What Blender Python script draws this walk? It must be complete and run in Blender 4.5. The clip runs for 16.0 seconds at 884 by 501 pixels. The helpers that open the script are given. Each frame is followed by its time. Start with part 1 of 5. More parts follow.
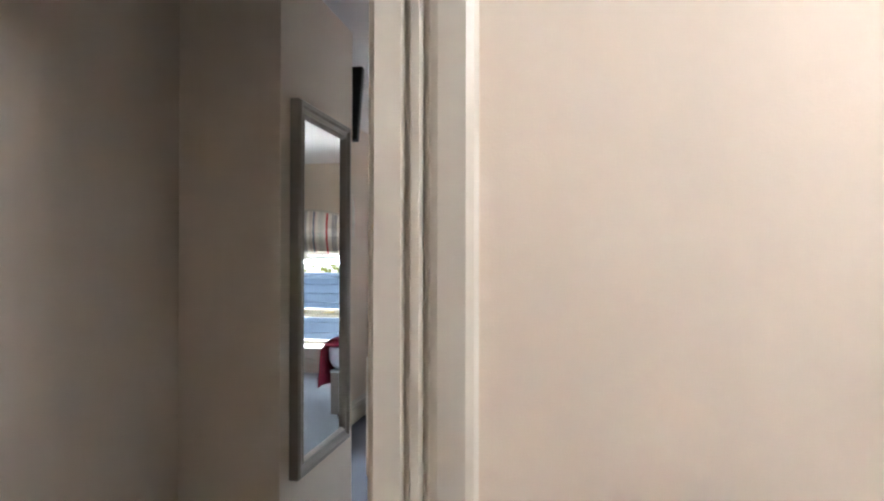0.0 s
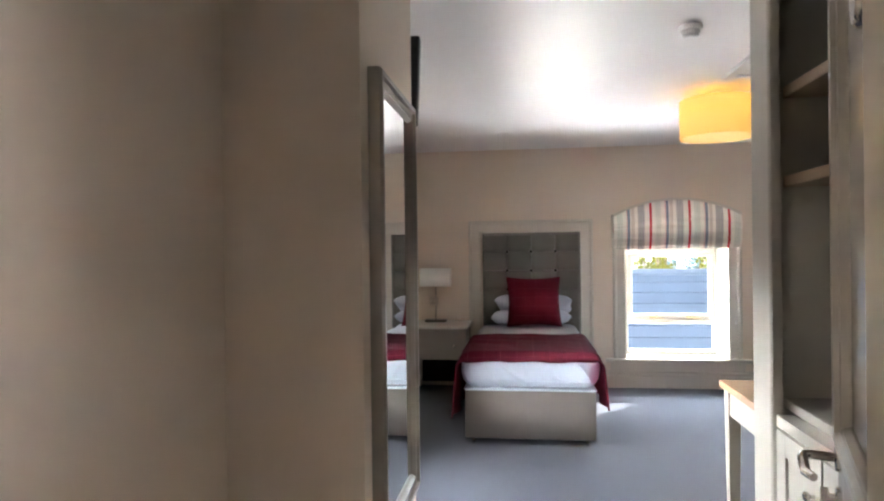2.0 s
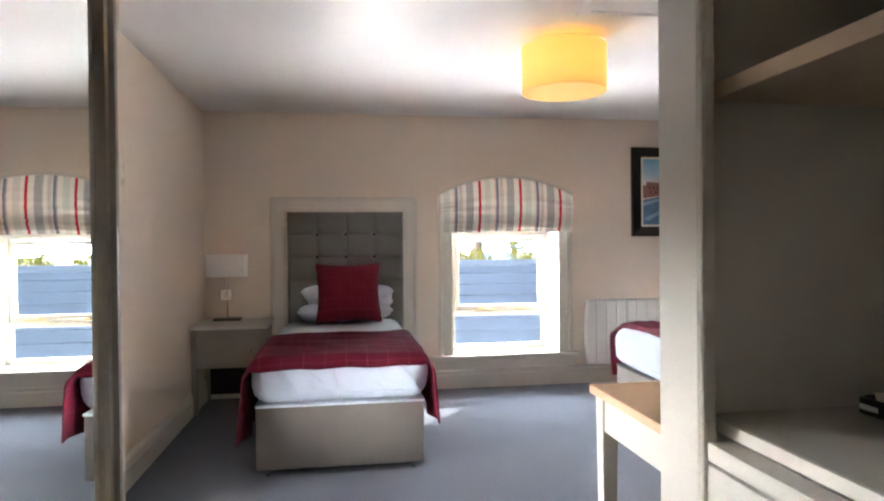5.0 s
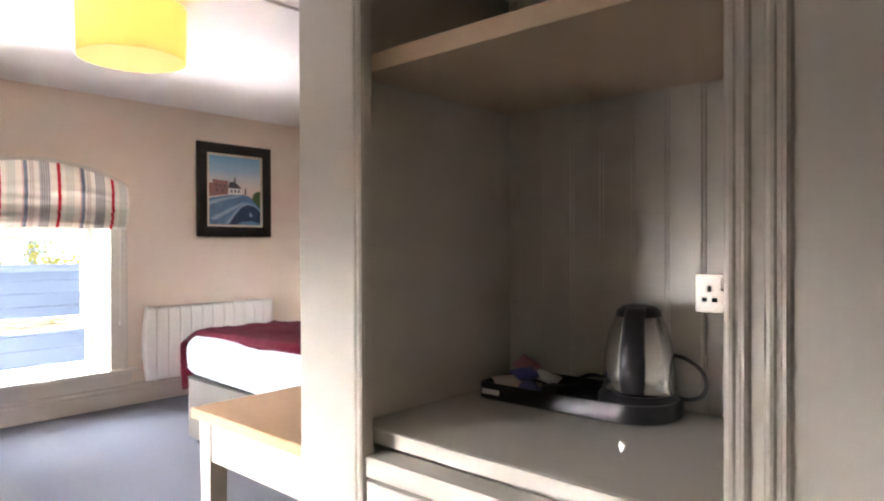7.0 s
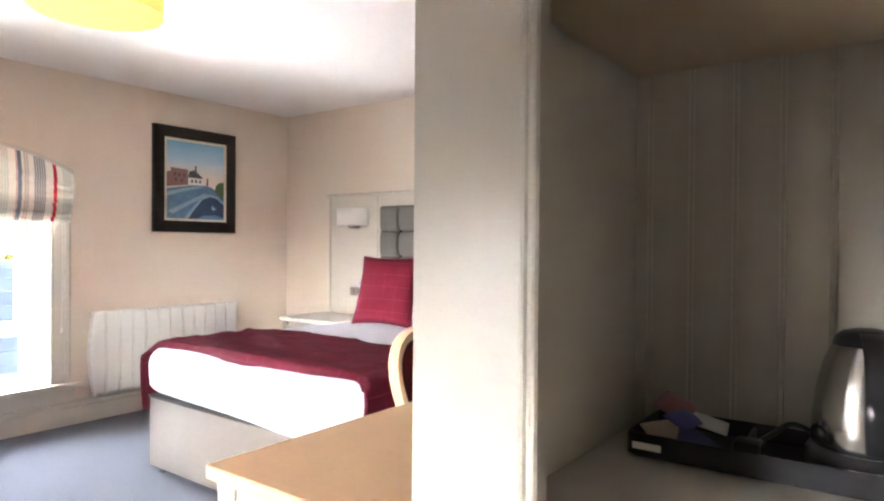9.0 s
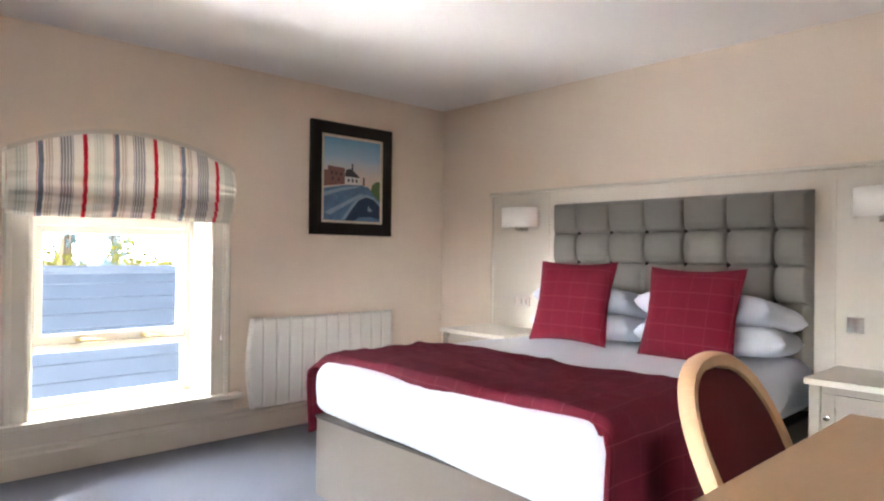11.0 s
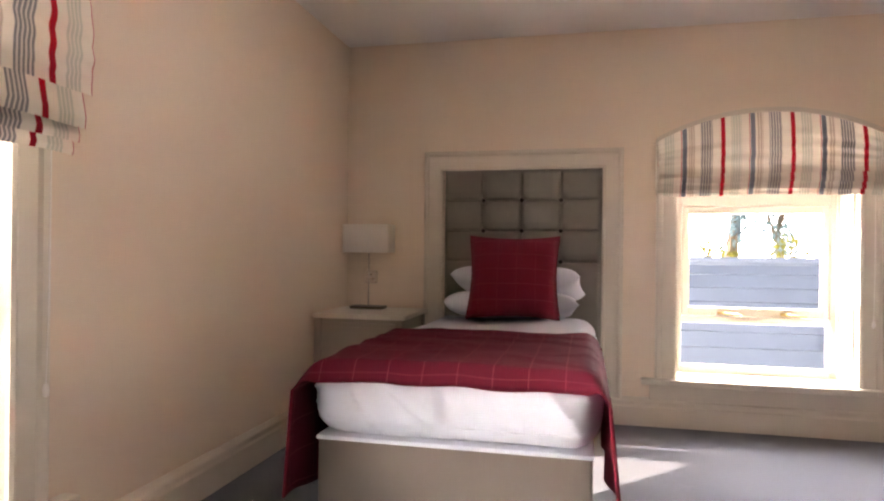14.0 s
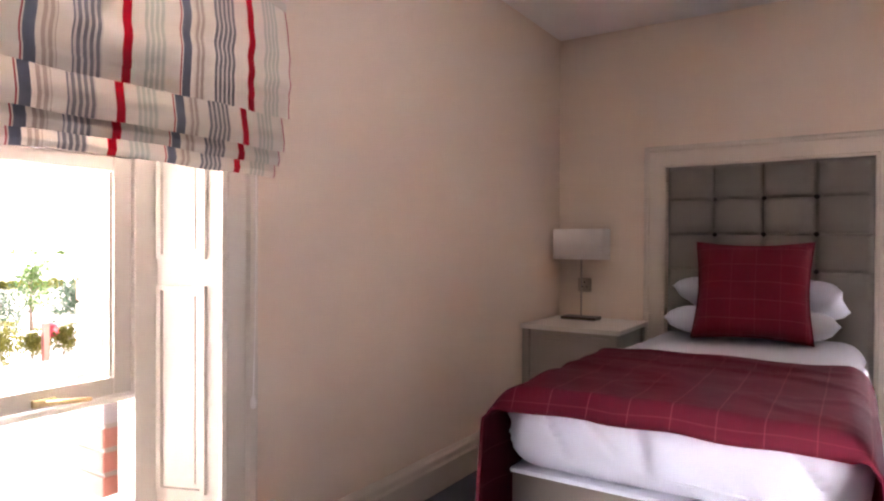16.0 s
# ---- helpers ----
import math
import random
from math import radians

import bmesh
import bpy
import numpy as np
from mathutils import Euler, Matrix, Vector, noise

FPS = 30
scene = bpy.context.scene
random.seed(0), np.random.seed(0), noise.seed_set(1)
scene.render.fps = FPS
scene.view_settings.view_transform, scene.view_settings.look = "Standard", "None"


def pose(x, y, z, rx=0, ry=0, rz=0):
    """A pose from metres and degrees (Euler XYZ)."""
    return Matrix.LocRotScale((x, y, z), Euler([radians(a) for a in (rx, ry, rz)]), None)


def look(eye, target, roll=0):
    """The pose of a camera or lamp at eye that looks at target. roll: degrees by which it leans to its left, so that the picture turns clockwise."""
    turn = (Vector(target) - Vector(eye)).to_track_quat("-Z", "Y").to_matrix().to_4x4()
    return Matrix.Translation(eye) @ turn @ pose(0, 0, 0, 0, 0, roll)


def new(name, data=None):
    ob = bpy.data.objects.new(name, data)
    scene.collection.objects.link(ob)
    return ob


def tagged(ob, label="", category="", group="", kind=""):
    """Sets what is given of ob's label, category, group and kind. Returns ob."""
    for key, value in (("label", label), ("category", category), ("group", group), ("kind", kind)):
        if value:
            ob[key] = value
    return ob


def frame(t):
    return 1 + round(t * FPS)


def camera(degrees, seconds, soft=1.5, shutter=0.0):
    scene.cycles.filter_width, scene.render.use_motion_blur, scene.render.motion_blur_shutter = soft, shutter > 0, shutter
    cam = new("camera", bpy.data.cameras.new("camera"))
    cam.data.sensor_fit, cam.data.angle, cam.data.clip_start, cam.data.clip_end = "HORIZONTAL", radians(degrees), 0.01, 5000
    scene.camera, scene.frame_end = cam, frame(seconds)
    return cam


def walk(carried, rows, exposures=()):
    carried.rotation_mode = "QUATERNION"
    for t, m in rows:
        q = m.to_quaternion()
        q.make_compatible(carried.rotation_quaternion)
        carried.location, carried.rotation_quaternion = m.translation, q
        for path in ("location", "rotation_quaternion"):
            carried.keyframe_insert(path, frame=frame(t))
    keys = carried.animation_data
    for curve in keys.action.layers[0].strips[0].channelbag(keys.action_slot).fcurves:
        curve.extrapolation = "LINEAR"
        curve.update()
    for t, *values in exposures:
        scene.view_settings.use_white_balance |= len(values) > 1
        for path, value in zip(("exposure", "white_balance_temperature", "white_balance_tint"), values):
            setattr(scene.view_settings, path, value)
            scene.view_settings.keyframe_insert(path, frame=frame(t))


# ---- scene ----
cam = camera(69.7, 16.0, 2.2)
PATH = [
    (0, (0.358, 1.393, 1.34), (-0.005, 3.359, 1.355), 0.1),
    (0.5, (0.175, 1.562, 1.376), (-0.256, 3.515, 1.373), 0.3),
    (1, (0.033, 1.692, 1.37), (-0.434, 3.636, 1.351), 0.0),
    (1.5, (-0.047, 1.786, 1.384), (-0.515, 3.731, 1.384), -0.2),
    (2, (-0.167, 1.812, 1.395), (-0.427, 3.795, 1.389), -0.7),
    (2.5, (-0.277, 1.85, 1.424), (-0.125, 3.844, 1.416), -0.9),
    (3, (-0.322, 1.959, 1.444), (-0.084, 3.945, 1.428), -0.5),
    (5.5, (-0.098, 2.908, 1.245), (0.266, 4.875, 1.222), -0.6),
    (6, (-0.16, 2.974, 1.249), (0.595, 4.826, 1.222), 0.1),
    (6.5, (-0.148, 3.067, 1.232), (1.009, 4.698, 1.219), -0.4),
    (7, (-0.159, 3.133, 1.234), (1.335, 4.463, 1.219), -0.2),
    (7.5, (-0.146, 3.238, 1.223), (1.452, 4.441, 1.219), 0.1),
    (8, (-0.102, 3.356, 1.236), (1.516, 4.532, 1.225), 0.4),
    (10.3, (0.107, 4.187, 1.229), (1.651, 5.459, 1.216), 0.4),
    (10.5, (0.144, 4.249, 1.194), (1.662, 5.551, 1.191), 0.4),
    (11, (0.131, 4.359, 1.191), (1.491, 5.825, 1.201), 0.6),
    (11.5, (0.114, 4.553, 1.202), (1.273, 6.183, 1.196), 0.8),
    (12, (0.151, 4.634, 1.184), (1.025, 6.433, 1.183), 0.8),
    (12.5, (0.198, 4.611, 1.168), (0.534, 6.582, 1.165), 0.8),
    (13, (0.219, 4.556, 1.112), (0.171, 6.556, 1.108), 0.7),
    (13.5, (0.245, 4.398, 1.067), (0.063, 6.389, 1.071), 0.7),
    (14, (0.283, 4.278, 1.032), (-0.16, 6.229, 1.035), 0.6),
    (14.5, (0.231, 4.218, 1.042), (-0.575, 6.048, 1.033), 0.8),
    (15, (0.202, 4.256, 1.043), (-0.835, 5.966, 1.024), 0.6),
    (15.5, (0.238, 4.354, 1.053), (-0.86, 6.026, 1.028), 0.5),
    (16, (0.299, 4.51, 1.103), (-0.794, 6.185, 1.084), 0.3),
]
EXPOSURES = [(0.0, 2.2, 6000, 9), (0.6, 2.75, 6150, 9), (1.5, 2.7, 6300, 11), (3.0, 2.5, 6300, 10), (5.5, 2.6, 6500, 13), (6.5, 2.62, 6750, 18), (7.3, 3.2, 6700, 17), (8.6, 3.3, 6650, 14), (10.3, 2.88, 6700, 13),
             (11.6, 2.65, 6700, 12), (12.5, 2.65, 8100, 14), (13.4, 2.68, 8700, 20), (14.3, 2.66, 7600, 25), (16.0, 2.65, 7100, 32)]
walk(cam, [(t, look(eye, target, roll)) for t, eye, target, roll in PATH], EXPOSURES)

# ---- world, sun and lamps ----
SUN_DIR = Vector((0.90, 1.0, 0.75)).normalized()      # towards the sun
world = bpy.data.worlds.new("sky")
scene.world = world
world.use_nodes = True
wn = world.node_tree
sky = wn.nodes.new("ShaderNodeTexSky")
sky.sky_type = 'NISHITA'
sky.sun_disc = False
sky.sun_elevation = math.asin(SUN_DIR.z)
sky.sun_rotation = math.atan2(SUN_DIR.x, SUN_DIR.y)
wn.nodes["Background"].inputs["Strength"].default_value = 0.09
wn.links.new(sky.outputs[0], wn.nodes["Background"].inputs["Color"])
sun = new("sun", bpy.data.lights.new("sun", 'SUN'))
sun.data.energy, sun.data.angle, sun.data.color = 3.4, radians(0.6), (1.0, 0.95, 0.87)
sun.matrix_world = look(SUN_DIR * 30, (0, 0, 0))


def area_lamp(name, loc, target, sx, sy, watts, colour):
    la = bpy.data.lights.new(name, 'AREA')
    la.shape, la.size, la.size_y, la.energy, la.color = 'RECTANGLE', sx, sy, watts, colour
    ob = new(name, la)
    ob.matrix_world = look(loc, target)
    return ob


# unseen lamps added outside both windows for sky light and light off sunny ground
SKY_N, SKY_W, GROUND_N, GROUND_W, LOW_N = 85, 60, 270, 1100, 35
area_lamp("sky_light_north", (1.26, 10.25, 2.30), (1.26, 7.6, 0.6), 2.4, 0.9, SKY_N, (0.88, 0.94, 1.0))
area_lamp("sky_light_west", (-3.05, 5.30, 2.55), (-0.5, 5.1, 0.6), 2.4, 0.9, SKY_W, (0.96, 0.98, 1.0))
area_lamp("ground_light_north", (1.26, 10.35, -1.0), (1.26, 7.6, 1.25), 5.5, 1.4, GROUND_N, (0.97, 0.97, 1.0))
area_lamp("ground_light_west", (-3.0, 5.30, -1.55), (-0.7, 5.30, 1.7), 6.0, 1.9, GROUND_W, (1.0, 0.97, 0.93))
# fill lamp added beside the north window, out of view, for the east wall
area_lamp("side_fill_north", (0.10, 9.35, 1.0), (2.6, 6.6, 1.2), 1.3, 1.7, LOW_N, (0.92, 0.96, 1.0))
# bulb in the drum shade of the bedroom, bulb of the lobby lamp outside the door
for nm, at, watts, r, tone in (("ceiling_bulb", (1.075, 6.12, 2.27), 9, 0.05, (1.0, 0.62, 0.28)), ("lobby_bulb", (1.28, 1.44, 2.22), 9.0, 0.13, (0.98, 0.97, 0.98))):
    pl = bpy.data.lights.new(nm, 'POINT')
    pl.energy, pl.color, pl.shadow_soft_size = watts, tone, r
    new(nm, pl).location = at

# ---- materials ----
def mat(name, base, rough=0.6, metal=0.0, vary=0.06, scale=3.0, bump=0.05, bscale=120.0, spec=0.5, emit=None, strength=0.0, sheen=0.0, coat=0.0):
    m = bpy.data.materials.new(name)
    m.use_nodes = True
    nt = m.node_tree
    b = nt.nodes["Principled BSDF"]
    tc = nt.nodes.new("ShaderNodeTexCoord")
    n1 = nt.nodes.new("ShaderNodeTexNoise")
    n1.inputs["Scale"].default_value, n1.inputs["Detail"].default_value = scale, 4
    nt.links.new(tc.outputs["Object"], n1.inputs["Vector"])
    n2 = nt.nodes.new("ShaderNodeTexNoise")
    n2.inputs["Scale"].default_value, n2.inputs["Detail"].default_value = bscale, 2
    nt.links.new(tc.outputs["Object"], n2.inputs["Vector"])
    mix = nt.nodes.new("ShaderNodeMix")
    mix.data_type = 'RGBA'
    mix.inputs["A"].default_value = (*[max(0, c * (1 - vary)) for c in base], 1)
    mix.inputs["B"].default_value = (*[min(1, c * (1 + vary)) for c in base], 1)
    ad = nt.nodes.new("ShaderNodeMath")
    ad.operation = 'MULTIPLY_ADD'
    ad.inputs[1].default_value, ad.inputs[2].default_value = 0.35, 0.0
    nt.links.new(n2.outputs["Fac"], ad.inputs[0])
    ad2 = nt.nodes.new("ShaderNodeMath")
    ad2.operation = 'MULTIPLY_ADD'
    ad2.inputs[1].default_value = 0.65
    nt.links.new(n1.outputs["Fac"], ad2.inputs[0])
    nt.links.new(ad.outputs[0], ad2.inputs[2])
    nt.links.new(ad2.outputs[0], mix.inputs["Factor"])
    nt.links.new(mix.outputs["Result"], b.inputs["Base Color"])
    b.inputs["Roughness"].default_value = rough
    b.inputs["Metallic"].default_value = metal
    b.inputs["Specular IOR Level"].default_value = spec
    b.inputs["Sheen Weight"].default_value = sheen
    b.inputs["Coat Weight"].default_value = coat
    if bump:
        bp = nt.nodes.new("ShaderNodeBump")
        bp.inputs["Strength"].default_value, bp.inputs["Distance"].default_value = bump, 0.004
        nt.links.new(n2.outputs["Fac"], bp.inputs["Height"])
        nt.links.new(bp.outputs["Normal"], b.inputs["Normal"])
    if emit:
        b.inputs["Emission Color"].default_value = (*emit, 1)
        b.inputs["Emission Strength"].default_value = strength
    return m


def tinted(m, lines):
    """Replaces a material's base colour by the colour that lines(nodes, links, coordinates, old colour) returns."""
    nt = m.node_tree
    b = nt.nodes["Principled BSDF"]
    old = b.inputs["Base Color"].links[0].from_socket
    tc = [n for n in nt.nodes if n.type == 'TEX_COORD'][0]
    nt.links.new(lines(nt, tc.outputs["Object"], old), b.inputs["Base Color"])
    return m


def math_node(nt, op, a, b=None, c=None):
    n = nt.nodes.new("ShaderNodeMath")
    n.operation = op
    for i, v in enumerate((a, b, c)):
        if v is None:
            continue
        if isinstance(v, (int, float)):
            n.inputs[i].default_value = v
        else:
            nt.links.new(v, n.inputs[i])
    return n.outputs[0]


def mix_node(nt, fac, a, b):
    n = nt.nodes.new("ShaderNodeMix")
    n.data_type = 'RGBA'
    for key, v in (("Factor", fac), ("A", a), ("B", b)):
        if isinstance(v, (int, float)):
            n.inputs[key].default_value = v
        elif isinstance(v, tuple):
            n.inputs[key].default_value = (*v, 1)
        else:
            nt.links.new(v, n.inputs[key])
    return n.outputs["Result"]


def axes(nt, co):
    s = nt.nodes.new("ShaderNodeSeparateXYZ")
    nt.links.new(co, s.inputs[0])
    return s.outputs


def check(period, width, axis_a, axis_b, colour, fade=0.75, cloth=""):
    """Thin woven lines at an even spacing along two axes of the object."""
    def lines(nt, co, old):
        ax = list(axes(nt, co))
        if cloth:
            # the cloth's own measure, in metres, goes on down the hanging sides
            um = nt.nodes.new("ShaderNodeUVMap")
            um.uv_map = cloth
            ax = list(axes(nt, um.outputs["UV"]))
        out = old
        wob = nt.nodes.new("ShaderNodeTexNoise")
        wob.inputs["Scale"].default_value = 400
        nt.links.new(co, wob.inputs["Vector"])
        for i, per, fd in ((axis_a, period, fade), (axis_b, period * 1.2, fade * 0.6)):
            if i is None:
                continue
            fr = math_node(nt, 'FRACT', math_node(nt, 'MULTIPLY_ADD', ax[i], 1 / per, 50.3))
            on = math_node(nt, 'LESS_THAN', math_node(nt, 'ABSOLUTE', math_node(nt, 'SUBTRACT', fr, 0.5)), width / per / 2)
            on = math_node(nt, 'MULTIPLY', on, math_node(nt, 'MULTIPLY', wob.outputs["Fac"], fd * 1.6))
            out = mix_node(nt, on, out, colour)
        return out
    return lines


WALL = mat("wall_paint", (0.75, 0.645, 0.54), 0.75, vary=0.03, scale=1.2, bump=0.08, bscale=260)
CEIL = mat("ceiling_paint", (0.87, 0.85, 0.83), 0.85, vary=0.02, scale=1.0, bump=0.06, bscale=180)
TRIM = mat("eggshell_trim_paint", (0.63, 0.585, 0.51), 0.38, vary=0.03, scale=4, bump=0.03, bscale=90)
WINPAINT = mat("window_paint", (0.64, 0.605, 0.53), 0.35, vary=0.03, scale=5, bump=0.03, bscale=90)
CUPBOARD = mat("cupboard_paint", (0.46, 0.43, 0.37), 0.33, vary=0.04, scale=3, bump=0.03, bscale=120)
TAUPE = mat("taupe_furniture_paint", (0.29, 0.262, 0.222), 0.36, vary=0.04, scale=3, bump=0.03, bscale=120)
DOORPAINT = mat("door_gloss_paint", (0.58, 0.545, 0.485), 0.24, vary=0.03, scale=3, bump=0.02, bscale=60)
CARPET = mat("carpet_pile", (0.082, 0.096, 0.130), 0.95, vary=0.30, scale=9, bump=0.9, bscale=420, spec=0.1, sheen=0.3)
OAK = mat("oak_veneer", (0.43, 0.27, 0.15), 0.42, vary=0.14, scale=6, bump=0.03, bscale=60)
SHELFWOOD = mat("shelf_wood", (0.50, 0.36, 0.24), 0.45, vary=0.10, scale=6, bump=0.03, bscale=60)
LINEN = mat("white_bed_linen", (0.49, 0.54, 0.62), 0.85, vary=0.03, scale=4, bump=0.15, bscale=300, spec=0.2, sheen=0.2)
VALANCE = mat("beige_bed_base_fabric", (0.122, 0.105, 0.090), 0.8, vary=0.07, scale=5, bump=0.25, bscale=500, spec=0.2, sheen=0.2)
GREYFAB = mat("grey_headboard_fabric", (0.165, 0.158, 0.142), 0.85, vary=0.10, scale=8, bump=0.25, bscale=600, spec=0.2, sheen=0.2)
# headboard fabric darkened on the buttons for the shade in their dimples
BUTTON_SHADED = mat("button_fabric_dimple_shade", (0.030, 0.028, 0.026), 0.85, vary=0.10, scale=8, bump=0.25, bscale=600, spec=0.2)
BURG = mat("burgundy_wool", (0.125, 0.009, 0.020), 0.9, vary=0.16, scale=12, bump=0.35, bscale=500, spec=0.12, sheen=0.0)
BURG_THROW = tinted(mat("burgundy_check_throw", (0.085, 0.006, 0.016), 0.9, vary=0.16, scale=12, bump=0.35, bscale=500, spec=0.12, sheen=0.0), check(0.115, 0.0035, 0, 1, (0.28, 0.09, 0.10), 0.32, "cloth"))
BURG_CUSH = tinted(mat("burgundy_check_cushion", (0.125, 0.008, 0.020), 0.9, vary=0.16, scale=12, bump=0.35, bscale=500, spec=0.12, sheen=0.0), check(0.082, 0.003, 2, 0, (0.28, 0.08, 0.09), 0.34))
REDSEAT = mat("maroon_upholstery", (0.10, 0.010, 0.014), 0.8, vary=0.12, scale=12, bump=0.2, bscale=400, spec=0.2)
BEECH = mat("beech_wood", (0.58, 0.38, 0.22), 0.4, vary=0.12, scale=9, bump=0.03, bscale=70)
STONETOP = mat("pale_table_top", (0.66, 0.63, 0.57), 0.3, vary=0.03, scale=6, bump=0.02)
COUNTER = mat("cupboard_counter", (0.54, 0.51, 0.45), 0.12, vary=0.04, scale=5, bump=0.02, coat=0.2)
CHROME = mat("brushed_chrome", (0.72, 0.70, 0.67), 0.2, 1.0, vary=0.04, bump=0.03, bscale=300)
STEEL = mat("polished_steel", (0.62, 0.61, 0.59), 0.16, 1.0, vary=0.04, bump=0.02, bscale=300)
HINGE = mat("satin_hinge_steel", (0.86, 0.85, 0.82), 0.45, 0.1, vary=0.05, bump=0.03, bscale=200)
BRASS = mat("brass", (0.66, 0.52, 0.26), 0.3, 1.0, vary=0.08, bump=0.03)
BLACKPL = mat("black_plastic", (0.007, 0.007, 0.008), 0.32, vary=0.2, bump=0.03, bscale=200, spec=0.35)
GLOSSBLACK = mat("glossy_black_plastic", (0.005, 0.005, 0.006), 0.10, vary=0.2, bump=0.0, spec=0.5)
DARKWOOD = mat("dark_picture_frame", (0.014, 0.010, 0.008), 0.42, vary=0.3, scale=20, bump=0.05, bscale=80, spec=0.3)
CREAM = mat("cream_liner", (0.66, 0.60, 0.48), 0.6, vary=0.05)
MIRFRAME = mat("silver_grey_mirror_frame", (0.28, 0.25, 0.215), 0.32, 0.45, vary=0.12, scale=18, bump=0.06, bscale=140)
WHITEMET = mat("white_enamel", (0.74, 0.73, 0.69), 0.4, vary=0.02, scale=4, bump=0.02)
WHITEPL = mat("white_plastic", (0.80, 0.79, 0.76), 0.35, vary=0.02, bump=0.02)
PORCELAIN = mat("white_porcelain", (0.82, 0.81, 0.78), 0.12, vary=0.02, bump=0.0)
SHADE = mat("white_lamp_shade", (0.90, 0.88, 0.84), 0.8, vary=0.03, bump=0.2, bscale=500)
DRUM = mat("lit_drum_shade", (0.55, 0.36, 0.12), 0.8, vary=0.04, bump=0.2, bscale=500, emit=(1.0, 0.60, 0.14), strength=0.10)
DRUMGLOW = mat("lit_drum_diffuser", (0.9, 0.8, 0.6), 0.7, vary=0.02, bump=0.0, emit=(1.0, 0.86, 0.58), strength=0.9)
# near-black colour that stands in for shade in gaps and voids
GAP_SHADE = mat("painted_gap_shade", (0.020, 0.018, 0.017), 0.9, vary=0.1)
BRICK = mat("red_brick", (0.30, 0.12, 0.09), 0.9, vary=0.25, scale=25, bump=0.5, bscale=90)
BRICKGREY = mat("grey_brick", (0.26, 0.24, 0.25), 0.9, vary=0.2, scale=25, bump=0.5, bscale=90)
MORTAR = mat("mortar", (0.22, 0.19, 0.17), 0.95, vary=0.1, scale=20, bump=0.4)
SLATE = mat("blue_grey_slate", (0.070, 0.098, 0.140), 0.6, vary=0.28, scale=2.2, bump=0.3, bscale=40)
PAVE = mat("pale_concrete_yard", (0.50, 0.48, 0.46), 0.9, vary=0.1, scale=0.8, bump=0.2, bscale=30)
GRASS = mat("dry_grass", (0.20, 0.185, 0.12), 0.95, vary=0.3, scale=0.4, bump=0.4, bscale=20)
LEAF = mat("foliage", (0.07, 0.12, 0.04), 0.95, vary=0.5, scale=6, bump=0.3, bscale=40, spec=0.1)
LEAFDARK = mat("dark_foliage", (0.05, 0.085, 0.05), 0.85, vary=0.5, scale=6, bump=0.3, bscale=40)
LEAFPALE = mat("yellow_green_foliage", (0.12, 0.12, 0.028), 0.95, vary=0.4, scale=6, bump=0.3, bscale=40, spec=0.1)
LEAFBLUE = mat("cypress_foliage", (0.10, 0.16, 0.18), 0.9, vary=0.4, scale=6, bump=0.3, bscale=40)
BARK = mat("bark", (0.12, 0.09, 0.06), 0.9, vary=0.3, scale=15, bump=0.6, bscale=50)
BLUEPAINT = mat("blue_painted_wood", (0.04, 0.08, 0.28), 0.5, vary=0.15)
WEATHERED = mat("white_weathered_timber", (0.62, 0.60, 0.56), 0.7, vary=0.1, scale=8)
REDPAINT = mat("red_paint", (0.42, 0.02, 0.03), 0.5, vary=0.15)
ROOFTILE = mat("house_roof", (0.22, 0.14, 0.12), 0.9, vary=0.2, scale=3)

GLASS = bpy.data.materials.new("window_glass")
GLASS.use_nodes = True
gb = GLASS.node_tree.nodes["Principled BSDF"]
gb.inputs["Transmission Weight"].default_value, gb.inputs["Roughness"].default_value, gb.inputs["IOR"].default_value = 1.0, 0.0, 1.05
MIRROR = bpy.data.materials.new("mirror_silver")
MIRROR.use_nodes = True
gb = MIRROR.node_tree.nodes["Principled BSDF"]
gb.inputs["Metallic"].default_value, gb.inputs["Roughness"].default_value, gb.inputs["Base Color"].default_value = 1.0, 0.01, (0.86, 0.89, 0.87, 1)


def stripes(nt, co, old):
    """Woven stripes of the blinds: cream ground, red, slate blue, grey, beige and sage bands across the width."""
    ax = axes(nt, co)
    t = math_node(nt, 'FRACT', math_node(nt, 'MULTIPLY_ADD', ax[0], 1 / 0.36, 20.726))
    fine = math_node(nt, 'GREATER_THAN', math_node(nt, 'FRACT', math_node(nt, 'MULTIPLY', ax[0], 1 / 0.014)), 0.42)
    out = mix_node(nt, 0.93, old, (0.82, 0.78, 0.71))
    bands = ((0.020, 0.080, (0.55, 0.02, 0.04), False), (0.170, 0.320, (0.50, 0.55, 0.49), True), (0.430, 0.440, (0.50, 0.10, 0.12), False),
             (0.450, 0.515, (0.21, 0.245, 0.31), False), (0.545, 0.630, (0.46, 0.37, 0.31), True), (0.715, 0.895, (0.085, 0.105, 0.16), True))
    for a, b, colour, ribbed in bands:
        on = math_node(nt, 'MULTIPLY', math_node(nt, 'GREATER_THAN', t, a), math_node(nt, 'LESS_THAN', t, b))
        if ribbed:
            on = math_node(nt, 'MULTIPLY', on, math_node(nt, 'MULTIPLY_ADD', fine, 0.58, 0.18))
        out = mix_node(nt, on, out, colour)
    return out


BLIND = tinted(mat("striped_blind_fabric", (0.66, 0.60, 0.53), 0.9, vary=0.06, bump=0.3, bscale=500, spec=0.15), stripes)


